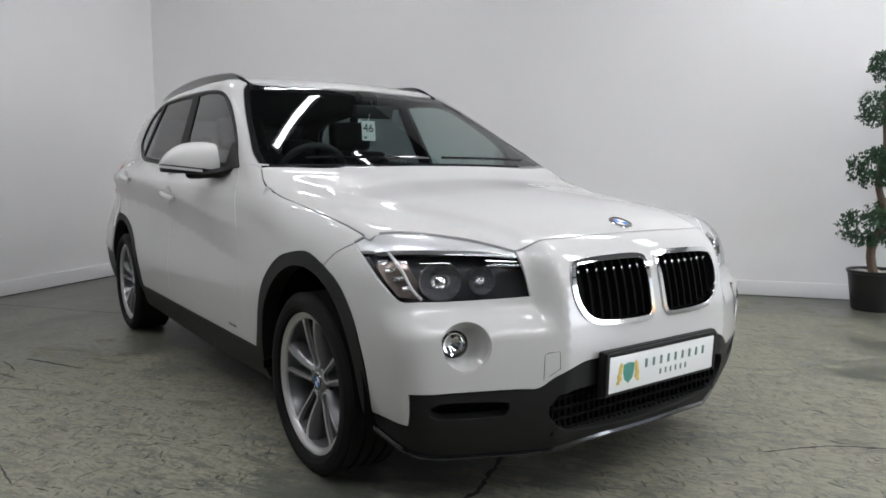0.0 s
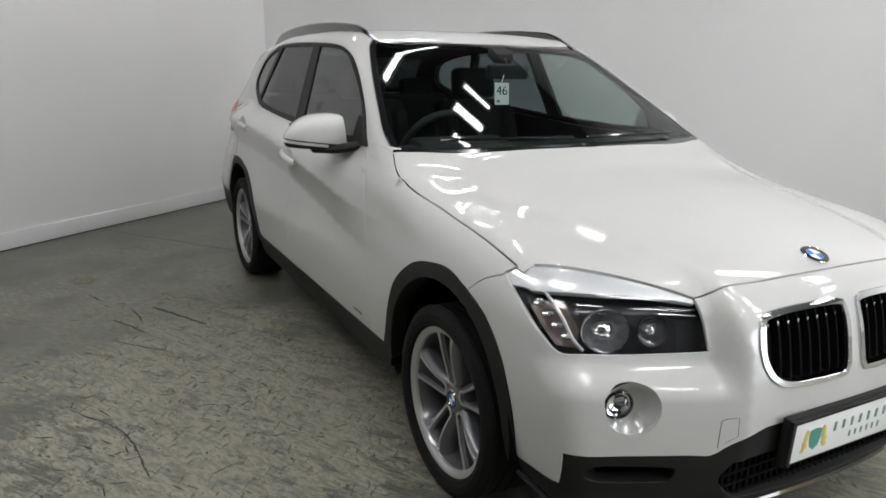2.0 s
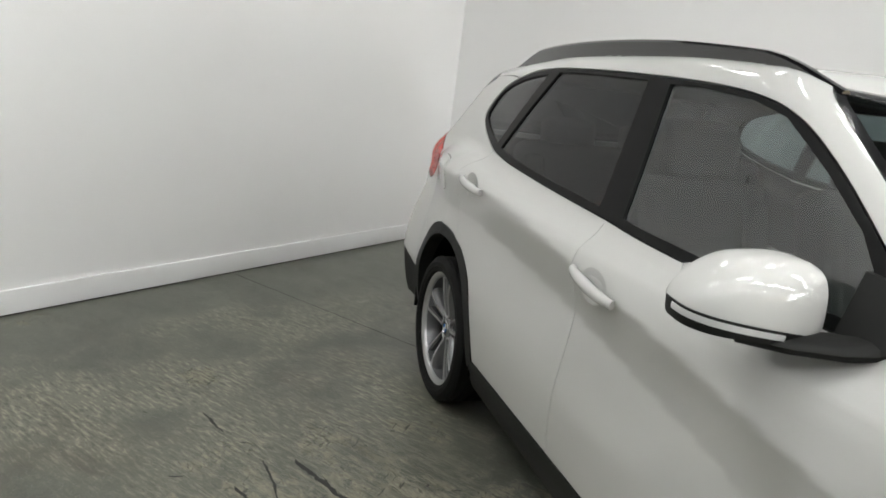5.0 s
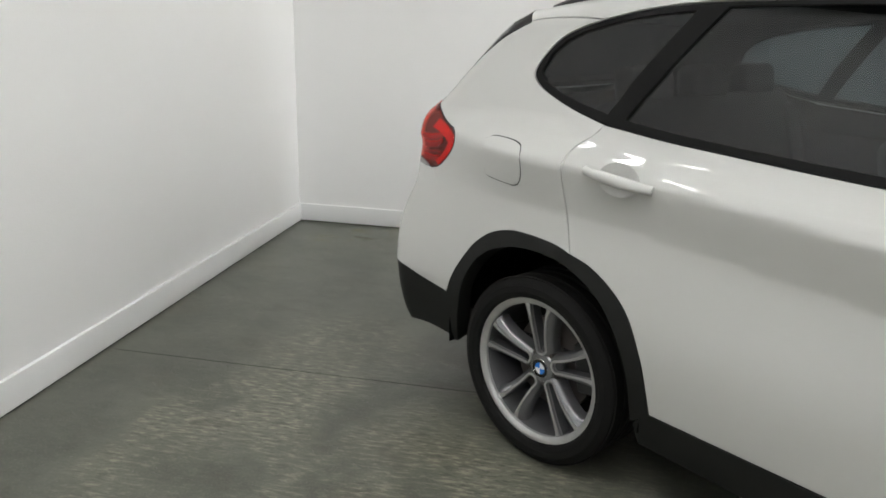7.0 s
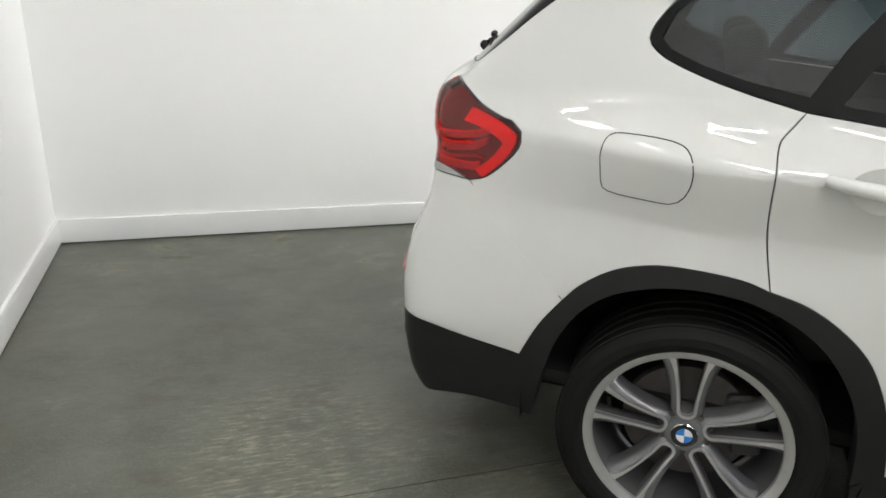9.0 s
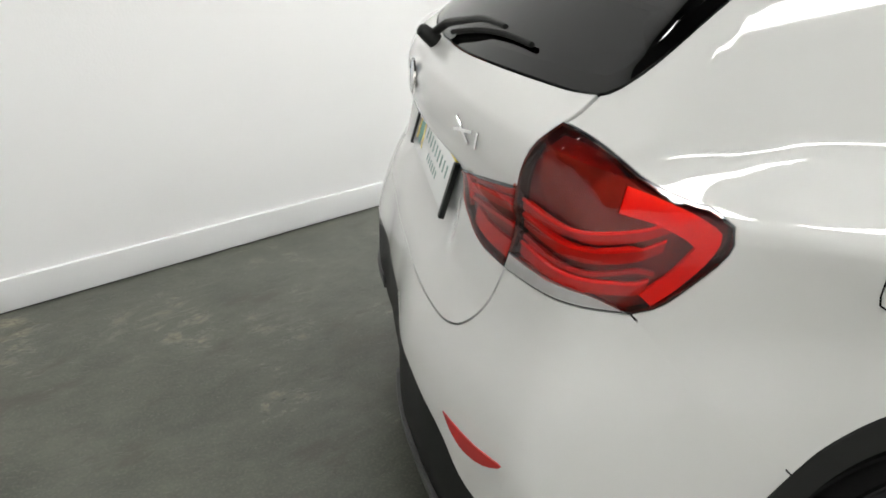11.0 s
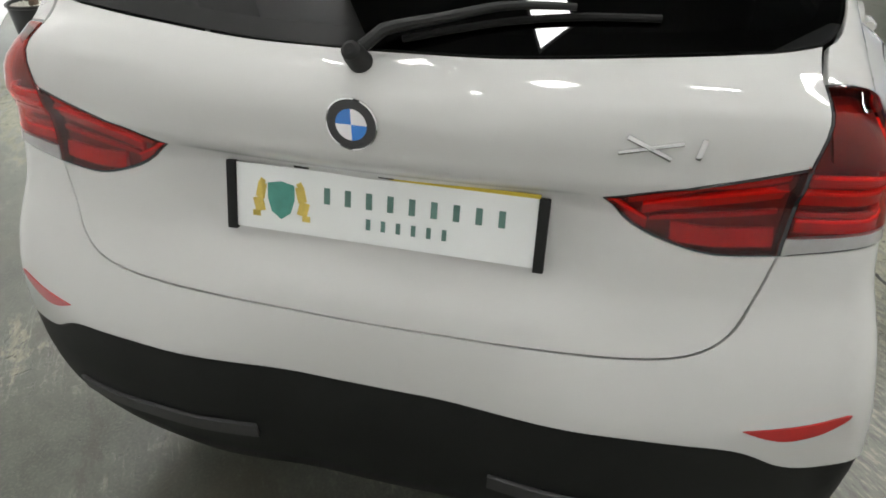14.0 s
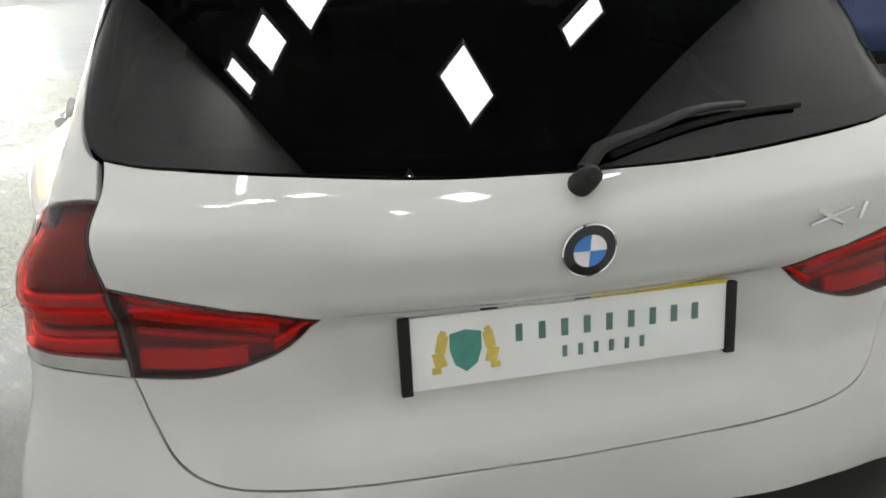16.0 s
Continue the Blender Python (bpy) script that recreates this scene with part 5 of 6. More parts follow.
for k, (p_, w_) in enumerate(zip(script, (0.012, 0.05, 0.03))):
    bm = bmesh.new()
    box(bm, (w_, 0.003, 0.011), Matrix.Translation((p_[0], -p_[1] - 0.001, p_[2])), 0.001)
    part("model_badge", bm, CHROME, [o for o in car.children if o.name.startswith("front_door")][0], "plain chrome badge bar")

# fuel flap on the driver's side
flap = arc([(-1.66, 0.95), (-1.664, 1.0), (-1.650, 1.034), (-1.60, 1.041), (-1.51, 1.037), (-1.475, 1.018), (-1.463, 0.97), (-1.474, 0.925), (-1.50, 0.905), (-1.55, 0.904), (-1.62, 0.907), (-1.652, 0.917), (-1.66, 0.95)], 0.012)[:-1]
flap = on_side(flap)
groove = panel("flap_groove", flap, "side", DARK, car, -1, lift=0.0006, gap=-0.001, rim=0.0, step=0.016)
panel("fuel_flap", flap, "side", PAINT, car, -1, lift=0.0024, gap=0.0022, rim=0.002, step=0.014, label="white fuel flap")


def roundel(parent, m, r, name="badge"):
    """A round enamel badge: dark ring, four quarters in blue and white, bright rim."""
    bm = bmesh.new()
    lathe(bm, [(r, 0.0), (r, 0.004), (r * 0.96, 0.0055), (r * 0.93, 0.004), (r * 0.93, 0.0)], 40, m, True)
    ob = part(name, bm, CHROME, parent, "round badge with blue and white quarters")
    bm = bmesh.new()
    lathe(bm, [(r * 0.935, 0.0), (r * 0.935, 0.0042), (r * 0.60, 0.0048), (r * 0.60, 0.0)], 40, m, True)
    part("dark_ring", bm, GLOSS, ob)
    for k in range(4):
        bm = bmesh.new()
        pts = [(0, 0)] + [(0.60 * r * math.cos(t), 0.60 * r * math.sin(t)) for t in (math.pi / 2 * (k + i / 8) for i in range(9))]
        lo_, hi_ = [[bm.verts.new(m @ Vector((x, y, z))) for x, y in pts] for z in (0.0, 0.0046)]
        bm.faces.new(lo_), bm.faces.new(hi_)
        for i in range(len(pts)):
            j = (i + 1) % len(pts)
            bm.faces.new((lo_[i], lo_[j], hi_[j], hi_[i]))
        part("quarter", bm, BLUE_ENAMEL if k % 2 else WHITE_ENAMEL, ob)
    return ob


def facing(p, normal, up=(0, 0, 1)):
    """A pose at p whose z looks along the normal and whose y points up."""
    z = Vector(normal).normalized()
    x = Vector(up).cross(z).normalized()
    y = z.cross(x)
    return Matrix.Translation(p) @ Matrix((x, y, z)).transposed().to_4x4()


bon = [o for o in car.children if o.name.startswith("bonnet")][0]
q = snap([(2.0, 0, 0.862)])
roundel(bon, facing(q[0], slope(q)[0], (-1, 0, 0.2)), 0.041)
q = snap([(-2.215, 0, 1.040)])
roundel(gate, facing(q[0] + slope(q)[0] * 0.001, slope(q)[0]), 0.040)
# bright model bars
for y, z, w, h, lean in ((-0.420, 1.033, 0.088, 0.0065, 11), (-0.418, 1.033, 0.070, 0.0075, -27), (-0.487, 1.033, 0.008, 0.030, -12)):
    q = snap([(-2.2, y, z)])
    bm = bmesh.new()
    box(bm, (w, h, 0.005), facing(q[0] + slope(q)[0] * 0.0025, slope(q)[0]) @ pose(0, 0, 0, 0, 0, lean), 0.0012)
    part("model_badge", bm, CHROME, gate, "plain chrome badge bar")


def plate(parent, m, border):
    """A dealer's plate: crest and rows of plain bars on white acrylic."""
    bm = bmesh.new()
    box(bm, (0.52, 0.111, 0.006), m @ pose(0, 0, 0.003), 0.001)
    ob = part("number_plate", bm, PLATE, parent, "white dealer plate with a teal crest and print bars")
    if border:
        bm = bmesh.new()
        box(bm, (0.556, 0.142, 0.02), m @ pose(0, 0.002, -0.012), 0.004)
        part("plate_holder", bm, PLASTIC, ob, "black plate holder")
        for x in (-0.265, 0.265):
            bm = bmesh.new()
            box(bm, (0.014, 0.128, 0.012), m @ pose(x, 0, 0.002), 0.003)
            part("holder_end", bm, PLASTIC, ob)
        bm = bmesh.new()
        box(bm, (0.544, 0.012, 0.012), m @ pose(0, 0.063, 0.002), 0.003)
        part("holder_top", bm, PLASTIC, ob)
    else:
        for x in (-0.262, 0.262):
            bm = bmesh.new()
            box(bm, (0.017, 0.118, 0.012), m @ pose(x, -0.002, 0.005), 0.002)
            part("end_bar", bm, PLASTIC, ob, "black end bar")
        bm = bmesh.new()
        box(bm, (0.24, 0.006, 0.007), m @ pose(0.135, 0.0585, 0.0035), 0.001)
        part("tape", bm, YELLOW, ob, "yellow tape edge")
        for x in (-0.135, 0.01):
            bm = bmesh.new()
            box(bm, (0.026, 0.008, 0.012), m @ pose(x, 0.061, 0.003), 0.001)
            part("clip", bm, PLASTIC, ob)
    bm = bmesh.new()
    pts = [(-0.024, 0.026), (0.0, 0.031), (0.024, 0.026), (0.024, 0.0), (0.017, -0.022), (0.0, -0.034), (-0.017, -0.022), (-0.024, 0.0)]
    lo_, hi_ = [[bm.verts.new(m @ Vector((x - 0.172, y, z))) for x, y in pts] for z in (0.005, 0.0068)]
    bm.faces.new(lo_), bm.faces.new(hi_)
    for i in range(8):
        bm.faces.new((lo_[i], lo_[(i + 1) % 8], hi_[(i + 1) % 8], hi_[i]))
    part("crest", bm, TEAL, ob, "teal shield")
    for s in (-1, 1):
        bm = bmesh.new()
        for x, y, w, h, a in ((0.036, 0.012, 0.016, 0.026, 12), (0.04, -0.012, 0.018, 0.024, -14), (0.045, -0.028, 0.014, 0.010, 0), (0.034, 0.027, 0.010, 0.010, 30)):
            box(bm, (w, h, 0.0016), m @ pose(-0.172 + s * x, y, 0.0062, 0, 0, s * a), 0.0004)
        part("supporter", bm, GOLD, ob, "plain gold crest shape")
    for count, x0, pitch, y, h, w in ((9, -0.090, 0.0362, 0.016, 0.027, 0.017), (6, -0.018, 0.0255, -0.0225, 0.018, 0.012)):
        for k in range(count):
            bm = bmesh.new()
            x = x0 + k * pitch
            box(bm, (w * 0.62, h, 0.0014), m @ pose(x, y, 0.0062))
            part("print_bar", bm, INK, ob)
    return ob


plate(bumper, facing((2.190, 0, 0.433), (1, 0, -0.04)), True)
plate(gate, facing((-2.162, -0.016, 0.872), (-0.975, 0, 0.22)), False)

# rear wiper
bm = bmesh.new()
lathe(bm, [(0.001, 0.030), (0.008, 0.030), (0.014, 0.025), (0.0165, 0.008), (0.018, -0.02), (0.001, -0.02)], 20, facing((-2.185, 0.0, 1.128), (-0.80, 0, 0.6)), False)
wip = part("rear_wiper", bm, PLASTIC, gate, "black rear wiper lying on the glass")


def over_glass(y, z, d):
    """A point that far above the rear pane."""
    return (-2.138 + (z - 1.14) * 0.96 + 0.27 * y * y - 0.70 * d, y, z + 0.70 * d)


bm = bmesh.new()
path_ = arc([over_glass(y, z, d) for y, z, d in ((-0.004, 1.122, 0.024), (-0.03, 1.142, 0.026), (-0.115, 1.160, 0.026), (-0.188, 1.176, 0.024), (-0.245, 1.180, 0.021), (-0.290, 1.181, 0.017))], 0.02)
tube(bm, [tuple(p_) for p_ in path_], [0.0125 - 0.006 * i / (len(path_) - 1) for i in range(len(path_))], 10, 0.75)
part("arm", bm, PLASTIC, wip, "black wiper arm")
bm = bmesh.new()
path_ = arc([over_glass(y, z, 0.009) for y, z in ((-0.055, 1.140), (-0.12, 1.153), (-0.20, 1.166), (-0.30, 1.174), (-0.405, 1.174))], 0.02)
tube(bm, [tuple(p_) for p_ in path_], 0.0055, 8)
part("blade", bm, RUBBER, wip, "thin rubber blade")
# exhaust, lower grille, underbody
bm = bmesh.new()
lathe(bm, [(0.036, -0.22), (0.036, 0.0), (0.033, 0.0), (0.032, -0.2)], 24, facing((-2.135, 0.52, 0.262), (-1, 0, 0)), True)
part("exhaust_pipe", bm, STEEL, car, "dull steel exhaust pipe")
bm = bmesh.new()
for k in range(4):
    z = 0.27 + 0.032 * k
    box(bm, (0.012, 0.80, 0.007), pose(2.105, 0, z))
for k in range(33):
    box(bm, (0.010, 0.006, 0.13), pose(2.103, -0.40 + 0.025 * k, 0.32))
part("mesh_grille", bm, DARK, lower_nose, "black mesh intake")
bm = bmesh.new()
box(bm, (0.02, 0.90, 0.2), pose(2.055, 0, 0.32))
for s in (-1, 1):
    box(bm, (0.01, 0.24, 0.08), pose(1.945, s * 0.62, 0.358, 0, 0, s * 40))
part("intake_backing", bm, DARK, lower_nose)
lip = np.array(both(E_LIP[::-1]))
bm = bmesh.new()
tube(bm, [(p_[0] - 0.004, p_[1], p_[2] + 0.004) for p_ in lip], 0.012, 8)
part("lip", bm, GLOSS, lower_nose, "gloss black chin lip")
bm = bmesh.new()
box(bm, (4.0, 1.15, 0.10), pose(0, 0, 0.27), 0.03)
box(bm, (1.75, 1.56, 0.08), pose(-0.03, 0, 0.255), 0.03)
part("underbody", bm, DARK, car)
bm = bmesh.new()
box(bm, (0.06, 1.1, 0.5), pose(1.85, 0, 0.55))
part("radiator", bm, DARK, car)
bm = bmesh.new()
box(bm, (0.06, 1.5, 0.62), pose(0.98, 0, 0.66))
part("bulkhead", bm, DARK, car)
panel("roof_lining", ring(both(E_SCREEN_TOP), E_ROOF_SIDE, both(E_ROOF_REAR)[::-1], E_ROOF_SIDE[::-1] * [1, -1, 1]), "top", LINING, car, lift=-0.03, step=0.1, rim=0.0, gap=-0.01)
panel("tailgate_lining", ring(both(E_GLASS_LOW), E_GATE_SIDE, E_LAMP_SPLIT, both(E_GATE_LOW[::-1])[::-1], E_LAMP_SPLIT[::-1] * [1, -1, 1], E_GATE_SIDE[::-1] * [1, -1, 1]), "rear", DASH, car, lift=-0.045, step=0.06, rim=0.0, gap=-0.004)

# cabin
bm = bmesh.new()
box(bm, (2.9, 1.5, 0.04), pose(-0.55, 0, 0.36), 0.01)
part("cabin_floor", bm, CLOTH, car)
bm = bmesh.new()
box(bm, (0.42, 1.44, 0.22), pose(0.74, 0, 0.915, 0, 6), 0.06, 4)
box(bm, (0.16, 0.44, 0.08), pose(0.60, -0.36, 1.02, 0, 10), 0.035, 4)
part("dashboard", bm, DASH, car, "black soft dashboard")
bm = bmesh.new()
box(bm, (1.0, 0.24, 0.3), pose(0.25, 0, 0.55), 0.04, 3)
part("console", bm, DASH, car)
bm = bmesh.new()
wheel_m = Matrix.Translation((0.40, -0.36, 0.985)) @ pose(0, 0, 0, 0, -68, 0)
lathe(bm, [(0.185 + 0.016 * math.cos(t), 0.016 * math.sin(t)) for t in (2 * math.pi * i / 10 for i in range(10))], 40, wheel_m, True)
box(bm, (0.13, 0.16, 0.04), wheel_m, 0.02, 3)
for a in (0, 90, -90):
    box(bm, (0.12, 0.035, 0.014), wheel_m @ pose(0, 0, 0, 0, 0, a) @ pose(-0.12, 0, 0), 0.005)
part("steering_wheel", bm, DASH, car, "black three spoke steering wheel")


def car_seat(x, y, wide, name="seat"):
    bm = bmesh.new()
    box(bm, (0.52, wide, 0.16), pose(x, y, 0.56, 0, -6), 0.05, 4)
    s = part(name, bm, CLOTH, car, "black cloth seat")
    bm = bmesh.new()
    box(bm, (0.13, wide, 0.62), pose(x - 0.35, y, 0.86, 0, -17), 0.055, 4)
    for k in (-1, 1):
        box(bm, (0.16, 0.09, 0.5), pose(x - 0.33, y + k * (wide / 2 - 0.05), 0.86, 0, -17), 0.04, 3)
    part("backrest", bm, CLOTH, s)
    return s


def head_rest(x, y, z, s, w=0.27, h=0.18):
    bm = bmesh.new()
    box(bm, (0.10, w, h), pose(x, y, z, 0, -10), 0.045, 4)
    hr = part("headrest", bm, CLOTH, s)
    for k in (-1, 1):
        bm = bmesh.new()
        tube(bm, [(x + 0.015, y + k * 0.06, z - 0.16), (x, y + k * 0.06, z - 0.05)], 0.006, 8)
        part("headrest_post", bm, CHROME, s)


for y in (-0.36, 0.36):
    s = car_seat(-0.12, y, 0.50)
    head_rest(-0.555, y, 1.255, s)
bench = car_seat(-0.95, 0, 1.22, "rear_bench")
for y in (-0.38, 0.0, 0.38):
    head_rest(-1.385, y, 1.20, bench, 0.24, 0.13)
bm = bmesh.new()
box(bm, (0.035, 0.22, 0.065), pose(0.375, 0, 1.335, 0, 12), 0.014, 3)
part("interior_mirror", bm, DASH, car, "black interior mirror")
bm = bmesh.new()
tube(bm, [(0.365, 0, 1.355), (0.34, 0, 1.39), (0.31, 0, 1.415)], 0.011, 8)
box(bm, (0.08, 0.10, 0.05), pose(0.31, 0, 1.41, 0, 28), 0.015)
part("mirror_stalk", bm, DASH, car)
card_m = facing((0.405, -0.045, 1.238), (1, -0.12, 0.10))
card = thing("hanging_tag", card_m, "white paper tag hanging from the interior mirror", "tag")
bm = bmesh.new()
box(bm, (0.072, 0.098, 0.0015), pose(0, 0, 0))
part("paper", bm, PLATE, card)
bm = bmesh.new()
tube(bm, [(0, 0.048, 0), (0.01, 0.075, -0.006), (0.02, 0.095, -0.012)], 0.0015, 6)
part("string", bm, PLATE, card)
num = bpy.data.curves.new("number", "FONT")
num.body, num.size, num.align_x, num.align_y, num.extrude = "46", 0.058, "CENTER", "CENTER", 0.0004
num.materials.append(GLOSS)
txt = new("number", num)
txt.parent, txt.location = card, (0, 0.012, 0.0013)
bm = bmesh.new()
box(bm, (0.016, 0.012, 0.0008), pose(-0.018, -0.034, 0.001))
part("print_mark", bm, INK, card)


# ---- wheels ----
def make_wheel(parent, name, style):
    """A road wheel, its outer face along local z."""
    bm = bmesh.new()
    lathe(bm, [(0.244, 0.090), (0.240, 0.094), (0.232, 0.088), (0.226, 0.080), (0.221, 0.03), (0.205, -0.06), (0.212, -0.1), (0.232, -0.1), (0.236, -0.02), (0.240, 0.07)], 72, Matrix.Identity(4))
    w = part(name, bm, ALLOY_GREY if style else ALLOY, parent, "five twin spoke grey alloy wheel" if style else "bright multi spoke alloy wheel")
    bm = bmesh.new()
    lathe(bm, [(0.2430, -0.09), (0.2654, -0.112), (0.2965, -0.108), (0.3116, -0.096), (0.3130, -0.06), (0.3130, -0.053), (0.3072, -0.051), (0.3072, -0.042), (0.3130, -0.040), (0.3130, -0.006), (0.3072, -0.004), (0.3072, 0.004), (0.3130, 0.006), (0.3130, 0.040),
               (0.3072, 0.042), (0.3072, 0.051), (0.3130, 0.053), (0.3121, 0.084), (0.3090, 0.097), (0.2974, 0.1075), (0.2885, 0.1105), (0.2867, 0.1125), (0.2671, 0.113), (0.2654, 0.1115), (0.2511, 0.108), (0.2455, 0.100), (0.2410, 0.084)], 84, Matrix.Identity(4))
    part("tyre", bm, RUBBER, w, "black road tyre")
    bm = bmesh.new()
    for k in range(120):
        a = 2 * math.pi * k / 120
        for s in (-1, 1):
            box(bm, (0.004, 0.022, 0.012), Matrix.Rotation(a, 4, "Z") @ pose(0.3112, 0, s * 0.088, 0, s * 20, 0))
    tagged(part("tread", bm, RUBBER, w), kind="stuff")
    if style:
        # five U shaped pairs: a bright machined ridge with a grey flank sloping down outside it
        for k in range(5):
            base = math.pi / 2 + 2 * math.pi * k / 5
            out_, t_ = Vector((math.cos(base), math.sin(base), 0)), Vector((-math.sin(base), math.cos(base), 0))
            half = []
            for i in range(13):
                f_ = i / 12
                half.append((0.066 + 0.160 * f_, 0.0195 + 0.021 * f_**1.5, 0.062 + 0.018 * math.sin(f_ * 1.9)))
            bend = [(0.066 - 0.017 * math.cos(a), 0.0195 * math.sin(a), 0.062) for a in (math.pi / 2 * j / 6 for j in range(6))]
            line_ = [(r, -w_, z) for r, w_, z in half[::-1]] + [(r, -w_, z) for r, w_, z in bend[::-1]] + [(r, w_, z) for r, w_, z in bend[1:]] + half
            flank, ridge = bmesh.new(), bmesh.new()
            rows_f, rows_r = [], []
            for i, (r, w_, z) in enumerate(line_):
                a_, b_ = line_[max(i - 1, 0)], line_[min(i + 1, len(line_) - 1)]
                d = Vector((b_[0] - a_[0], b_[1] - a_[1])).normalized()
                o = (-d.y, d.x)
                f_ = max((r - 0.066) / 0.16, 0.0)
                o = (o[0] * -1, o[1] * -1) if (o[1] * w_ < 0 or (abs(w_) < 1e-6 and o[0] > 0)) else o

                def at(e, z_):
                    return out_ * (r + o[0] * e) + t_ * (w_ + o[1] * e) + Vector((0, 0, z_))

                fl = 0.013 + 0.014 * f_**2 + 0.008 * f_**7
                rows_r.append([ridge.verts.new(at(e, z_)) for e, z_ in ((-0.004, z - 0.016), (-0.003, z), (0.0035 + 0.016 * f_**7, z + 0.0005), (0.0045 + 0.016 * f_**7, z - 0.004))])
                rows_f.append([flank.verts.new(at(e, z_)) for e, z_ in ((-0.0035, z - 0.05), (-0.0035, z - 0.006), (0.004 + 0.015 * f_**7, z - 0.003), (0.006 + fl * 0.6, z - 0.010), (0.006 + fl, z - 0.024), (0.006 + fl, z - 0.055))])
            for b_, rows in ((ridge, rows_r), (flank, rows_f)):
                for p_, q_ in zip(rows, rows[1:]):
                    for i in range(len(p_) - 1):
                        b_.faces.new((p_[i], p_[i + 1], q_[i + 1], q_[i]))
            sp = part("twin_spoke", flank, ALLOY_GREY, w, "grey painted twin spoke")
            part("machined_edge", ridge, ALLOY, sp, "bright machined edge")
        # machined ring at the rim
        bm = bmesh.new()
        lathe(bm, [(0.2215, 0.078), (0.2235, 0.0865), (0.2290, 0.0905), (0.2400, 0.0965), (0.2445, 0.0965), (0.238, 0.076)], 72, Matrix.Identity(4))
        part("rim_ring", bm, ALLOY, w, "bright machined rim")
    else:
        for k in range(12):
            bm = bmesh.new()
            base = math.pi / 2 + 2 * math.pi * k / 12
            t_ = Vector((-math.sin(base), math.cos(base), 0))
            rows = []
            for i in range(8):
                f_ = i / 7
                c = Vector((math.cos(base), math.sin(base), 0)) * (0.045 + 0.186 * f_)
                zf = 0.070 + 0.014 * math.sin(f_ * math.pi * 0.55)
                rows.append([bm.verts.new(c + t_ * (e * 0.010) + Vector((0, 0, zf - d))) for e, d in ((-1.25, 0.045), (-1.05, 0.008), (-0.7, 0.0), (0.7, 0.0), (1.05, 0.008), (1.25, 0.045))])
            for p_, q_ in zip(rows, rows[1:]):
                for i in range(5):
                    bm.faces.new((p_[i], p_[i + 1], q_[i + 1], q_[i]))
                bm.faces.new((p_[5], p_[0], q_[0], q_[5]))
            part("spoke", bm, ALLOY, w)
    bm = bmesh.new()
    lathe(bm, [(0.001, 0.060), (0.034, 0.060), (0.046, 0.058), (0.056, 0.044), (0.066, 0.030), (0.068, 0.01), (0.001, 0.01)], 40, Matrix.Identity(4), False)
    part("hub", bm, ALLOY_GREY, w)
    for k in range(5):
        bm = bmesh.new()
        a = 2 * math.pi * (k + 0.5) / 5 + math.pi / 2
        lathe(bm, [(0.001, 0.052), (0.006, 0.052), (0.0085, 0.049), (0.0085, 0.03)], 6, Matrix.Translation((0.057 * math.cos(a), 0.057 * math.sin(a), 0.0)), False)
        part("wheel_bolt", bm, STEEL, w)
    if style:
        roundel(w, Matrix.Translation((0, 0, 0.0605)), 0.033, "hub_cap")
    bm = bmesh.new()
    lathe(bm, [(0.07, -0.006), (0.155, -0.006), (0.157, -0.01), (0.157, -0.03), (0.07, -0.03)], 48, Matrix.Identity(4), True)
    lathe(bm, [(0.001, 0.0), (0.068, 0.0), (0.075, -0.006), (0.075, -0.05)], 32, Matrix.Identity(4), False)
    part("brake_disc", bm, STEEL, w)
    bm = bmesh.new()
    box(bm, (0.075, 0.17, 0.07), pose(0.135, 0.02, -0.02, 0, 0, 8), 0.02, 3)
    part("brake_caliper", bm, CALIPER, w)
    bm = bmesh.new()
    lathe(bm, [(0.001, -0.06), (0.19, -0.06), (0.2, -0.09)], 32, Matrix.Identity(4), False)
    part("back_plate", bm, DARK, w)
    return w


wheel = make_wheel(car, "wheel", True)
wheel.matrix_basis = pose(1.38, -0.748, 0.3130, 90, 0, 0) @ pose(0, 0, 0, 0, 0, 8)
for m in (pose(-1.38, -0.752, 0.3130, 90, 0, 0) @ pose(0, 0, 0, 0, 0, 4), pose(1.38, 0.748, 0.3130, -90, 0, 0), pose(-1.38, 0.752, 0.3130, -90, 0, 0)):
    copy_thing(wheel, m)


# ---- the blue car ----
blue = copy_thing(car, pose(3.40, -4.34, 0, 0, 0, 90))
blue.name = "car"
tagged(blue, "dark blue metallic car parked across from the white one", "car")
for o in list(blue.children_recursive):
    kind_ = o.name.split(".")[0]
    if kind_ == "wheel" or any(p.name.split(".")[0] in ("wheel", "number_plate") for p in (o.parent, o.parent.parent) if p) or kind_ in ("number_plate", "model_badge", "fuel_flap", "flap_groove"):
        o["gone"] = 1
for o in [o for o in blue.children_recursive if o.get("gone")]:
    bpy.data.objects.remove(o)
for o in blue.children_recursive:
    if o.type == "MESH" and o.data.materials and o.data.materials[0] == PAINT:
        o.material_slots[0].link = "OBJECT"
        o.material_slots[0].material = BLUE
wheel_b = make_wheel(blue, "wheel", False)
wheel_b.matrix_basis = pose(1.38, 0.748, 0.3130, -90, 0, 0)
for m in (pose(-1.38, 0.752, 0.3130, -90, 0, 0), pose(1.38, -0.748, 0.3130, 90, 0, 0), pose(-1.38, -0.752, 0.3130, 90, 0, 0)):
    copy_thing(wheel_b, m)

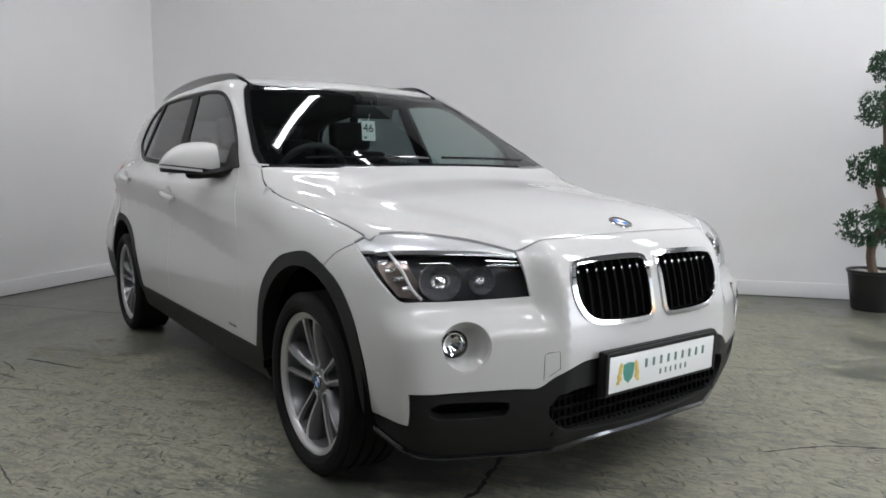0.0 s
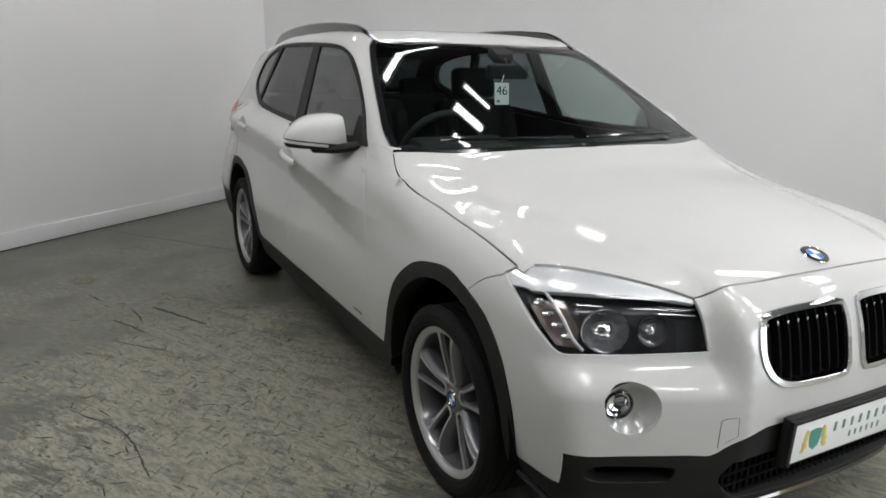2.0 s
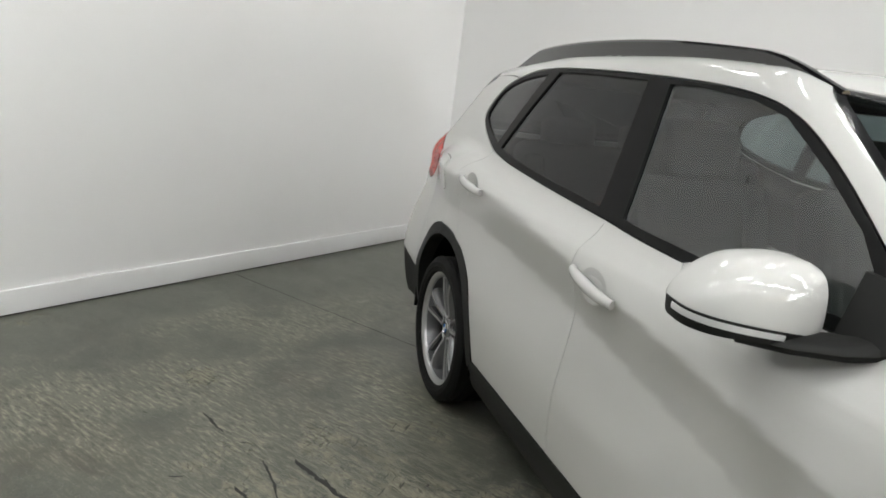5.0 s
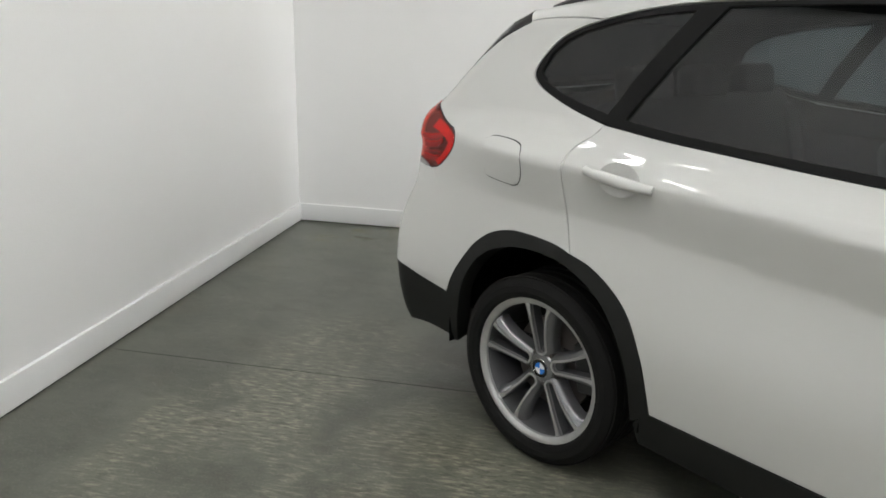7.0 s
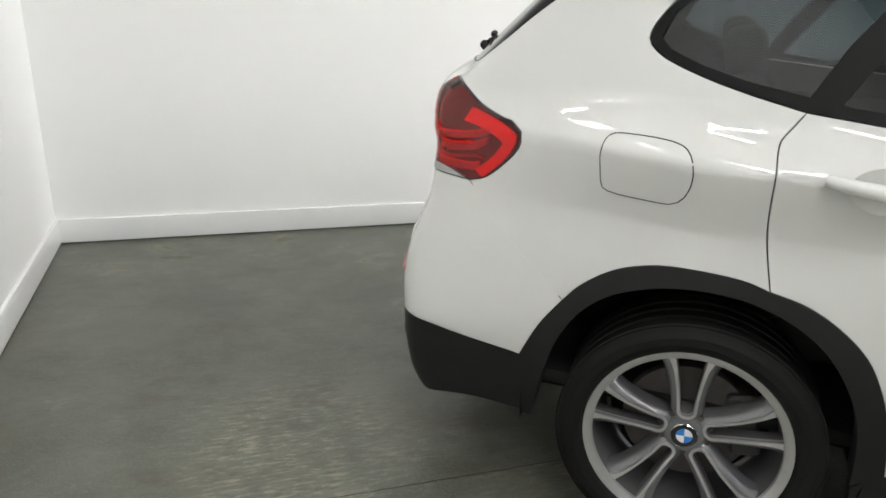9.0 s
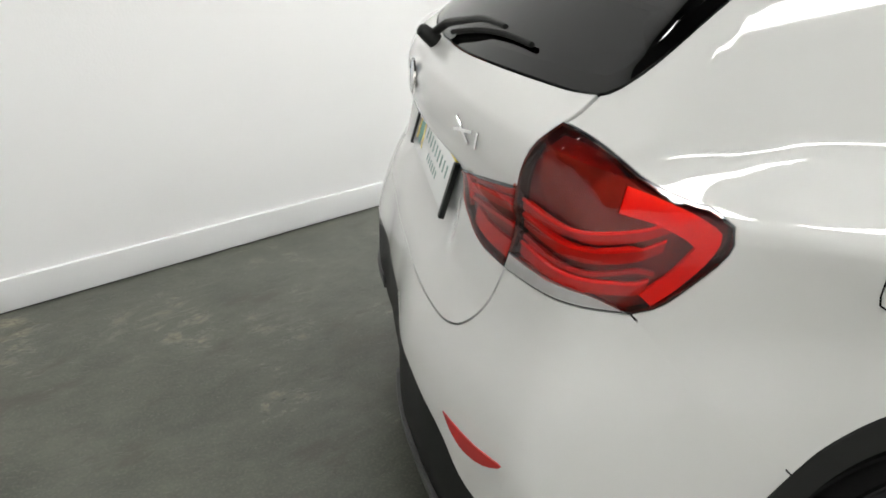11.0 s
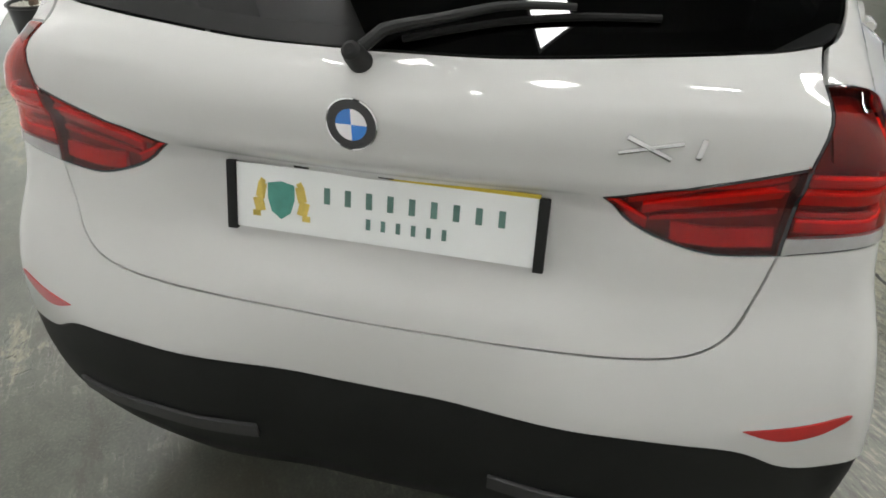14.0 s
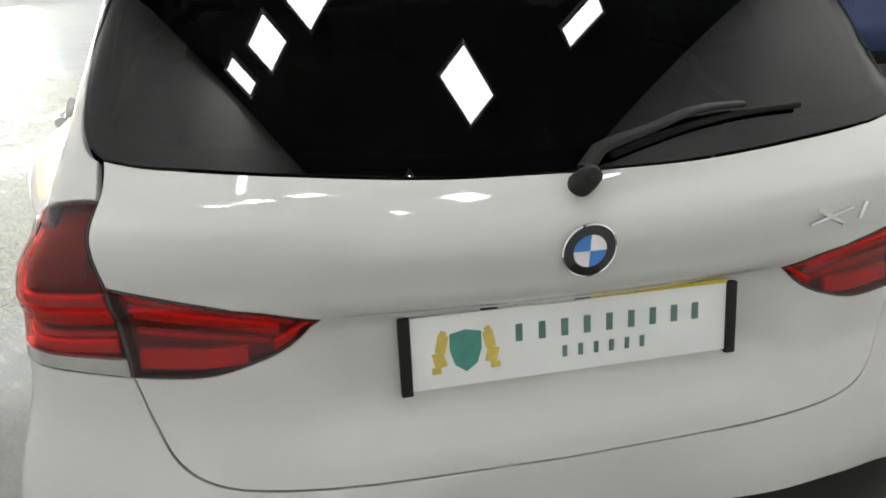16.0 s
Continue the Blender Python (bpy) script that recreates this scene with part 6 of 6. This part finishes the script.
# ---- potted artificial tree by the far wall ----
tree = thing("potted_tree", pose(1.17, 3.85, 0), "artificial cloud pruned tree in a round black pot", "potted tree")
bm = bmesh.new()
lathe(bm, [(0.001, 0.0), (0.135, 0.0), (0.142, 0.01), (0.176, 0.28), (0.186, 0.285), (0.188, 0.30), (0.180, 0.306), (0.172, 0.30), (0.168, 0.26), (0.001, 0.255)], 48, Matrix.Identity(4), False)
part("pot", bm, POT, tree, "round black glazed pot")
bm = bmesh.new()
rnd = random.Random(4)
for k in range(420):
    a, r = rnd.uniform(0, 6.283), 0.162 * math.sqrt(rnd.random())
    bmesh.ops.create_icosphere(bm, subdivisions=1, radius=rnd.uniform(0.008, 0.016), matrix=Matrix.Translation((r * math.cos(a), r * math.sin(a), 0.268 + rnd.uniform(-0.004, 0.012))))
tagged(part("pebbles", bm, GRAVEL, tree, "pale pebbles"), kind="stuff")
bm = bmesh.new()
stem = arc([(0.0, 0.0, 0.25), (-0.02, -0.03, 0.45), (0.03, 0.03, 0.7), (-0.02, 0.02, 0.95), (0.03, -0.02, 1.2), (0.0, 0.01, 1.45), (0.01, 0.0, 1.75)], 0.05)
tube(bm, [tuple(p) for p in stem], [0.034 - 0.022 * i / (len(stem) - 1) for i in range(len(stem))], 10)
CLOUDS = [(-0.05, -0.04, 0.62, 0.19, 0.14), (0.12, 0.07, 0.72, 0.18, 0.12), (-0.02, -0.03, 1.06, 0.17, 0.14), (0.12, 0.05, 1.14, 0.17, 0.12), (0.01, -0.01, 1.50, 0.17, 0.14), (0.09, 0.07, 1.45, 0.14, 0.10), (0.03, 0.03, 1.82, 0.15, 0.13)]
for x, y, z, r, h in CLOUDS:
    k = stem[np.argmin(np.abs(stem[:, 2] - (z - 0.16)))]
    tube(bm, [tuple(k), ((k[0] + x) / 2, (k[1] + y) / 2, (k[2] + z) / 2 - 0.02), (x, y, z - 0.02)], [0.014, 0.011, 0.006], 8)
part("trunk", bm, BARK, tree, "twisted grey brown trunk")
for n_, (x, y, z, r, h) in enumerate(CLOUDS):
    verts, faces = [], []
    # sprigs: short stalks that each carry a few leaves
    for s in range(170):
        d = Vector((rnd.gauss(0, 1), rnd.gauss(0, 1), rnd.gauss(0, 1))).normalized()
        rag = rnd.uniform(0.62, 1.12)
        c = Vector((x + d.x * r * rag, y + d.y * r * rag, z + d.z * h * rag))
        for leaf in range(7):
            q_ = Matrix.Translation(c + Vector((rnd.uniform(-1, 1), rnd.uniform(-1, 1), rnd.uniform(-1, 1))) * 0.022) @ Euler((rnd.uniform(0, 6.3), rnd.uniform(0, 6.3), rnd.uniform(0, 6.3))).to_matrix().to_4x4()
            s_ = rnd.uniform(0.012, 0.021)
            b_ = len(verts)
            verts += [tuple(q_ @ Vector(v)) for v in ((-s_, 0, 0), (0, -s_ * 0.45, s_ * 0.2), (s_, 0, 0), (0, s_ * 0.45, s_ * 0.2))]
            faces += [(b_, b_ + 1, b_ + 2), (b_, b_ + 2, b_ + 3)]
    me = bpy.data.meshes.new("foliage")
    me.from_pydata(verts, [], faces)
    me.materials.append(LEAF if n_ % 2 == 0 else LEAF_LIGHT)
    ob = new("foliage", me)
    ob.parent = tree
    tagged(ob, "clump of small dark green leaves", kind="stuff")


# ---- marks in the floor ----
def scar(points, width, seed):
    """A dark ragged gouge lying in the slab's surface."""
    g = random.Random(seed)
    line_ = arc([(x, y, 0.0) for x, y in points], 0.02)
    bm = bmesh.new()
    rows = []
    for i, p in enumerate(line_):
        d = line_[min(i + 1, len(line_) - 1)] - line_[max(i - 1, 0)]
        n_ = np.array([-d[1], d[0], 0]) / (np.hypot(d[0], d[1]) + 1e-9)
        k = width * g.uniform(0.35, 1.0) * (0.25 if i in (0, len(line_) - 1) else 1)
        c = p + n_ * g.uniform(-0.3, 0.3) * width
        rows.append([bm.verts.new((*(c + n_ * e * k)[:2], z)) for e, z in ((-0.6, 0.0004), (0, 0.0016), (0.6, 0.0004))])
    for p, q in zip(rows, rows[1:]):
        for i in range(2):
            bm.faces.new((p[i], p[i + 1], q[i + 1], q[i]))
    return setting("crack", bm, CRACK_AND_GAP, "dark gouge in the concrete floor", "crack")


for k, (pts, w) in enumerate((([(-0.90, -1.49), (-0.70, -1.385), (-0.49, -1.265)], 0.020), ([(-0.76, -1.70), (-0.63, -1.63), (-0.49, -1.565)], 0.014), ([(-0.91, -1.60), (-0.78, -1.575), (-0.66, -1.565)], 0.009), ([(-0.46, -1.73), (-0.33, -1.62), (-0.19, -1.49)], 0.007),
                              ([(-1.27, -1.80), (-1.11, -1.73)], 0.012), ([(1.62, -0.16), (1.70, -0.26), (1.81, -0.43), (1.86, -0.53), (1.9, -0.75)], 0.02), ([(-3.05, -1.632), (-2.47, -1.194), (-1.82, -0.703), (-1.2, -0.234)], 0.004),
                              ([(2.2, 0.6), (2.35, 0.9), (2.7, 1.2)], 0.012), ([(0.3, -1.9), (0.55, -1.75), (0.9, -1.7)], 0.008))):
    scar(pts, w, k)

# short gouges scattered over the scraped stretches
g = random.Random(11)
bm = bmesh.new()
for k in range(240):
    cx, cy, spread = g.choice(((-0.1, -1.6, 0.55), (0.8, -1.7, 0.6), (0.4, -1.3, 0.4), (1.5, -1.9, 0.5), (2.4, 0.9, 0.9)))
    x, y = g.gauss(cx, spread), g.gauss(cy, spread * 0.7)
    a = radians(37) + g.choice((0.0, 0.0, 0.9, -0.7)) + g.gauss(0, 0.35)
    span, wide, bend = g.uniform(0.015, 0.07), g.uniform(0.002, 0.006), g.uniform(-0.25, 0.25)
    rows = []
    for i in range(6):
        f = i / 5 - 0.5
        px, py = x + span * (f * math.cos(a) - bend * f * f * math.sin(a)), y + span * (f * math.sin(a) + bend * f * f * math.cos(a))
        w = wide * (1 - (2 * f) ** 2) * g.uniform(0.6, 1.1) + 0.0006
        rows.append([bm.verts.new((px - math.sin(a) * w * e, py + math.cos(a) * w * e, z)) for e, z in ((-0.6, 0.0004), (0, 0.0014), (0.6, 0.0004))])
    for p, q in zip(rows, rows[1:]):
        for i in range(2):
            bm.faces.new((p[i], p[i + 1], q[i + 1], q[i]))
tagged(part("gouges", bm, CRACK_AND_GAP), "short dark gouges scattered over the worn concrete", "gouges", kind="stuff")
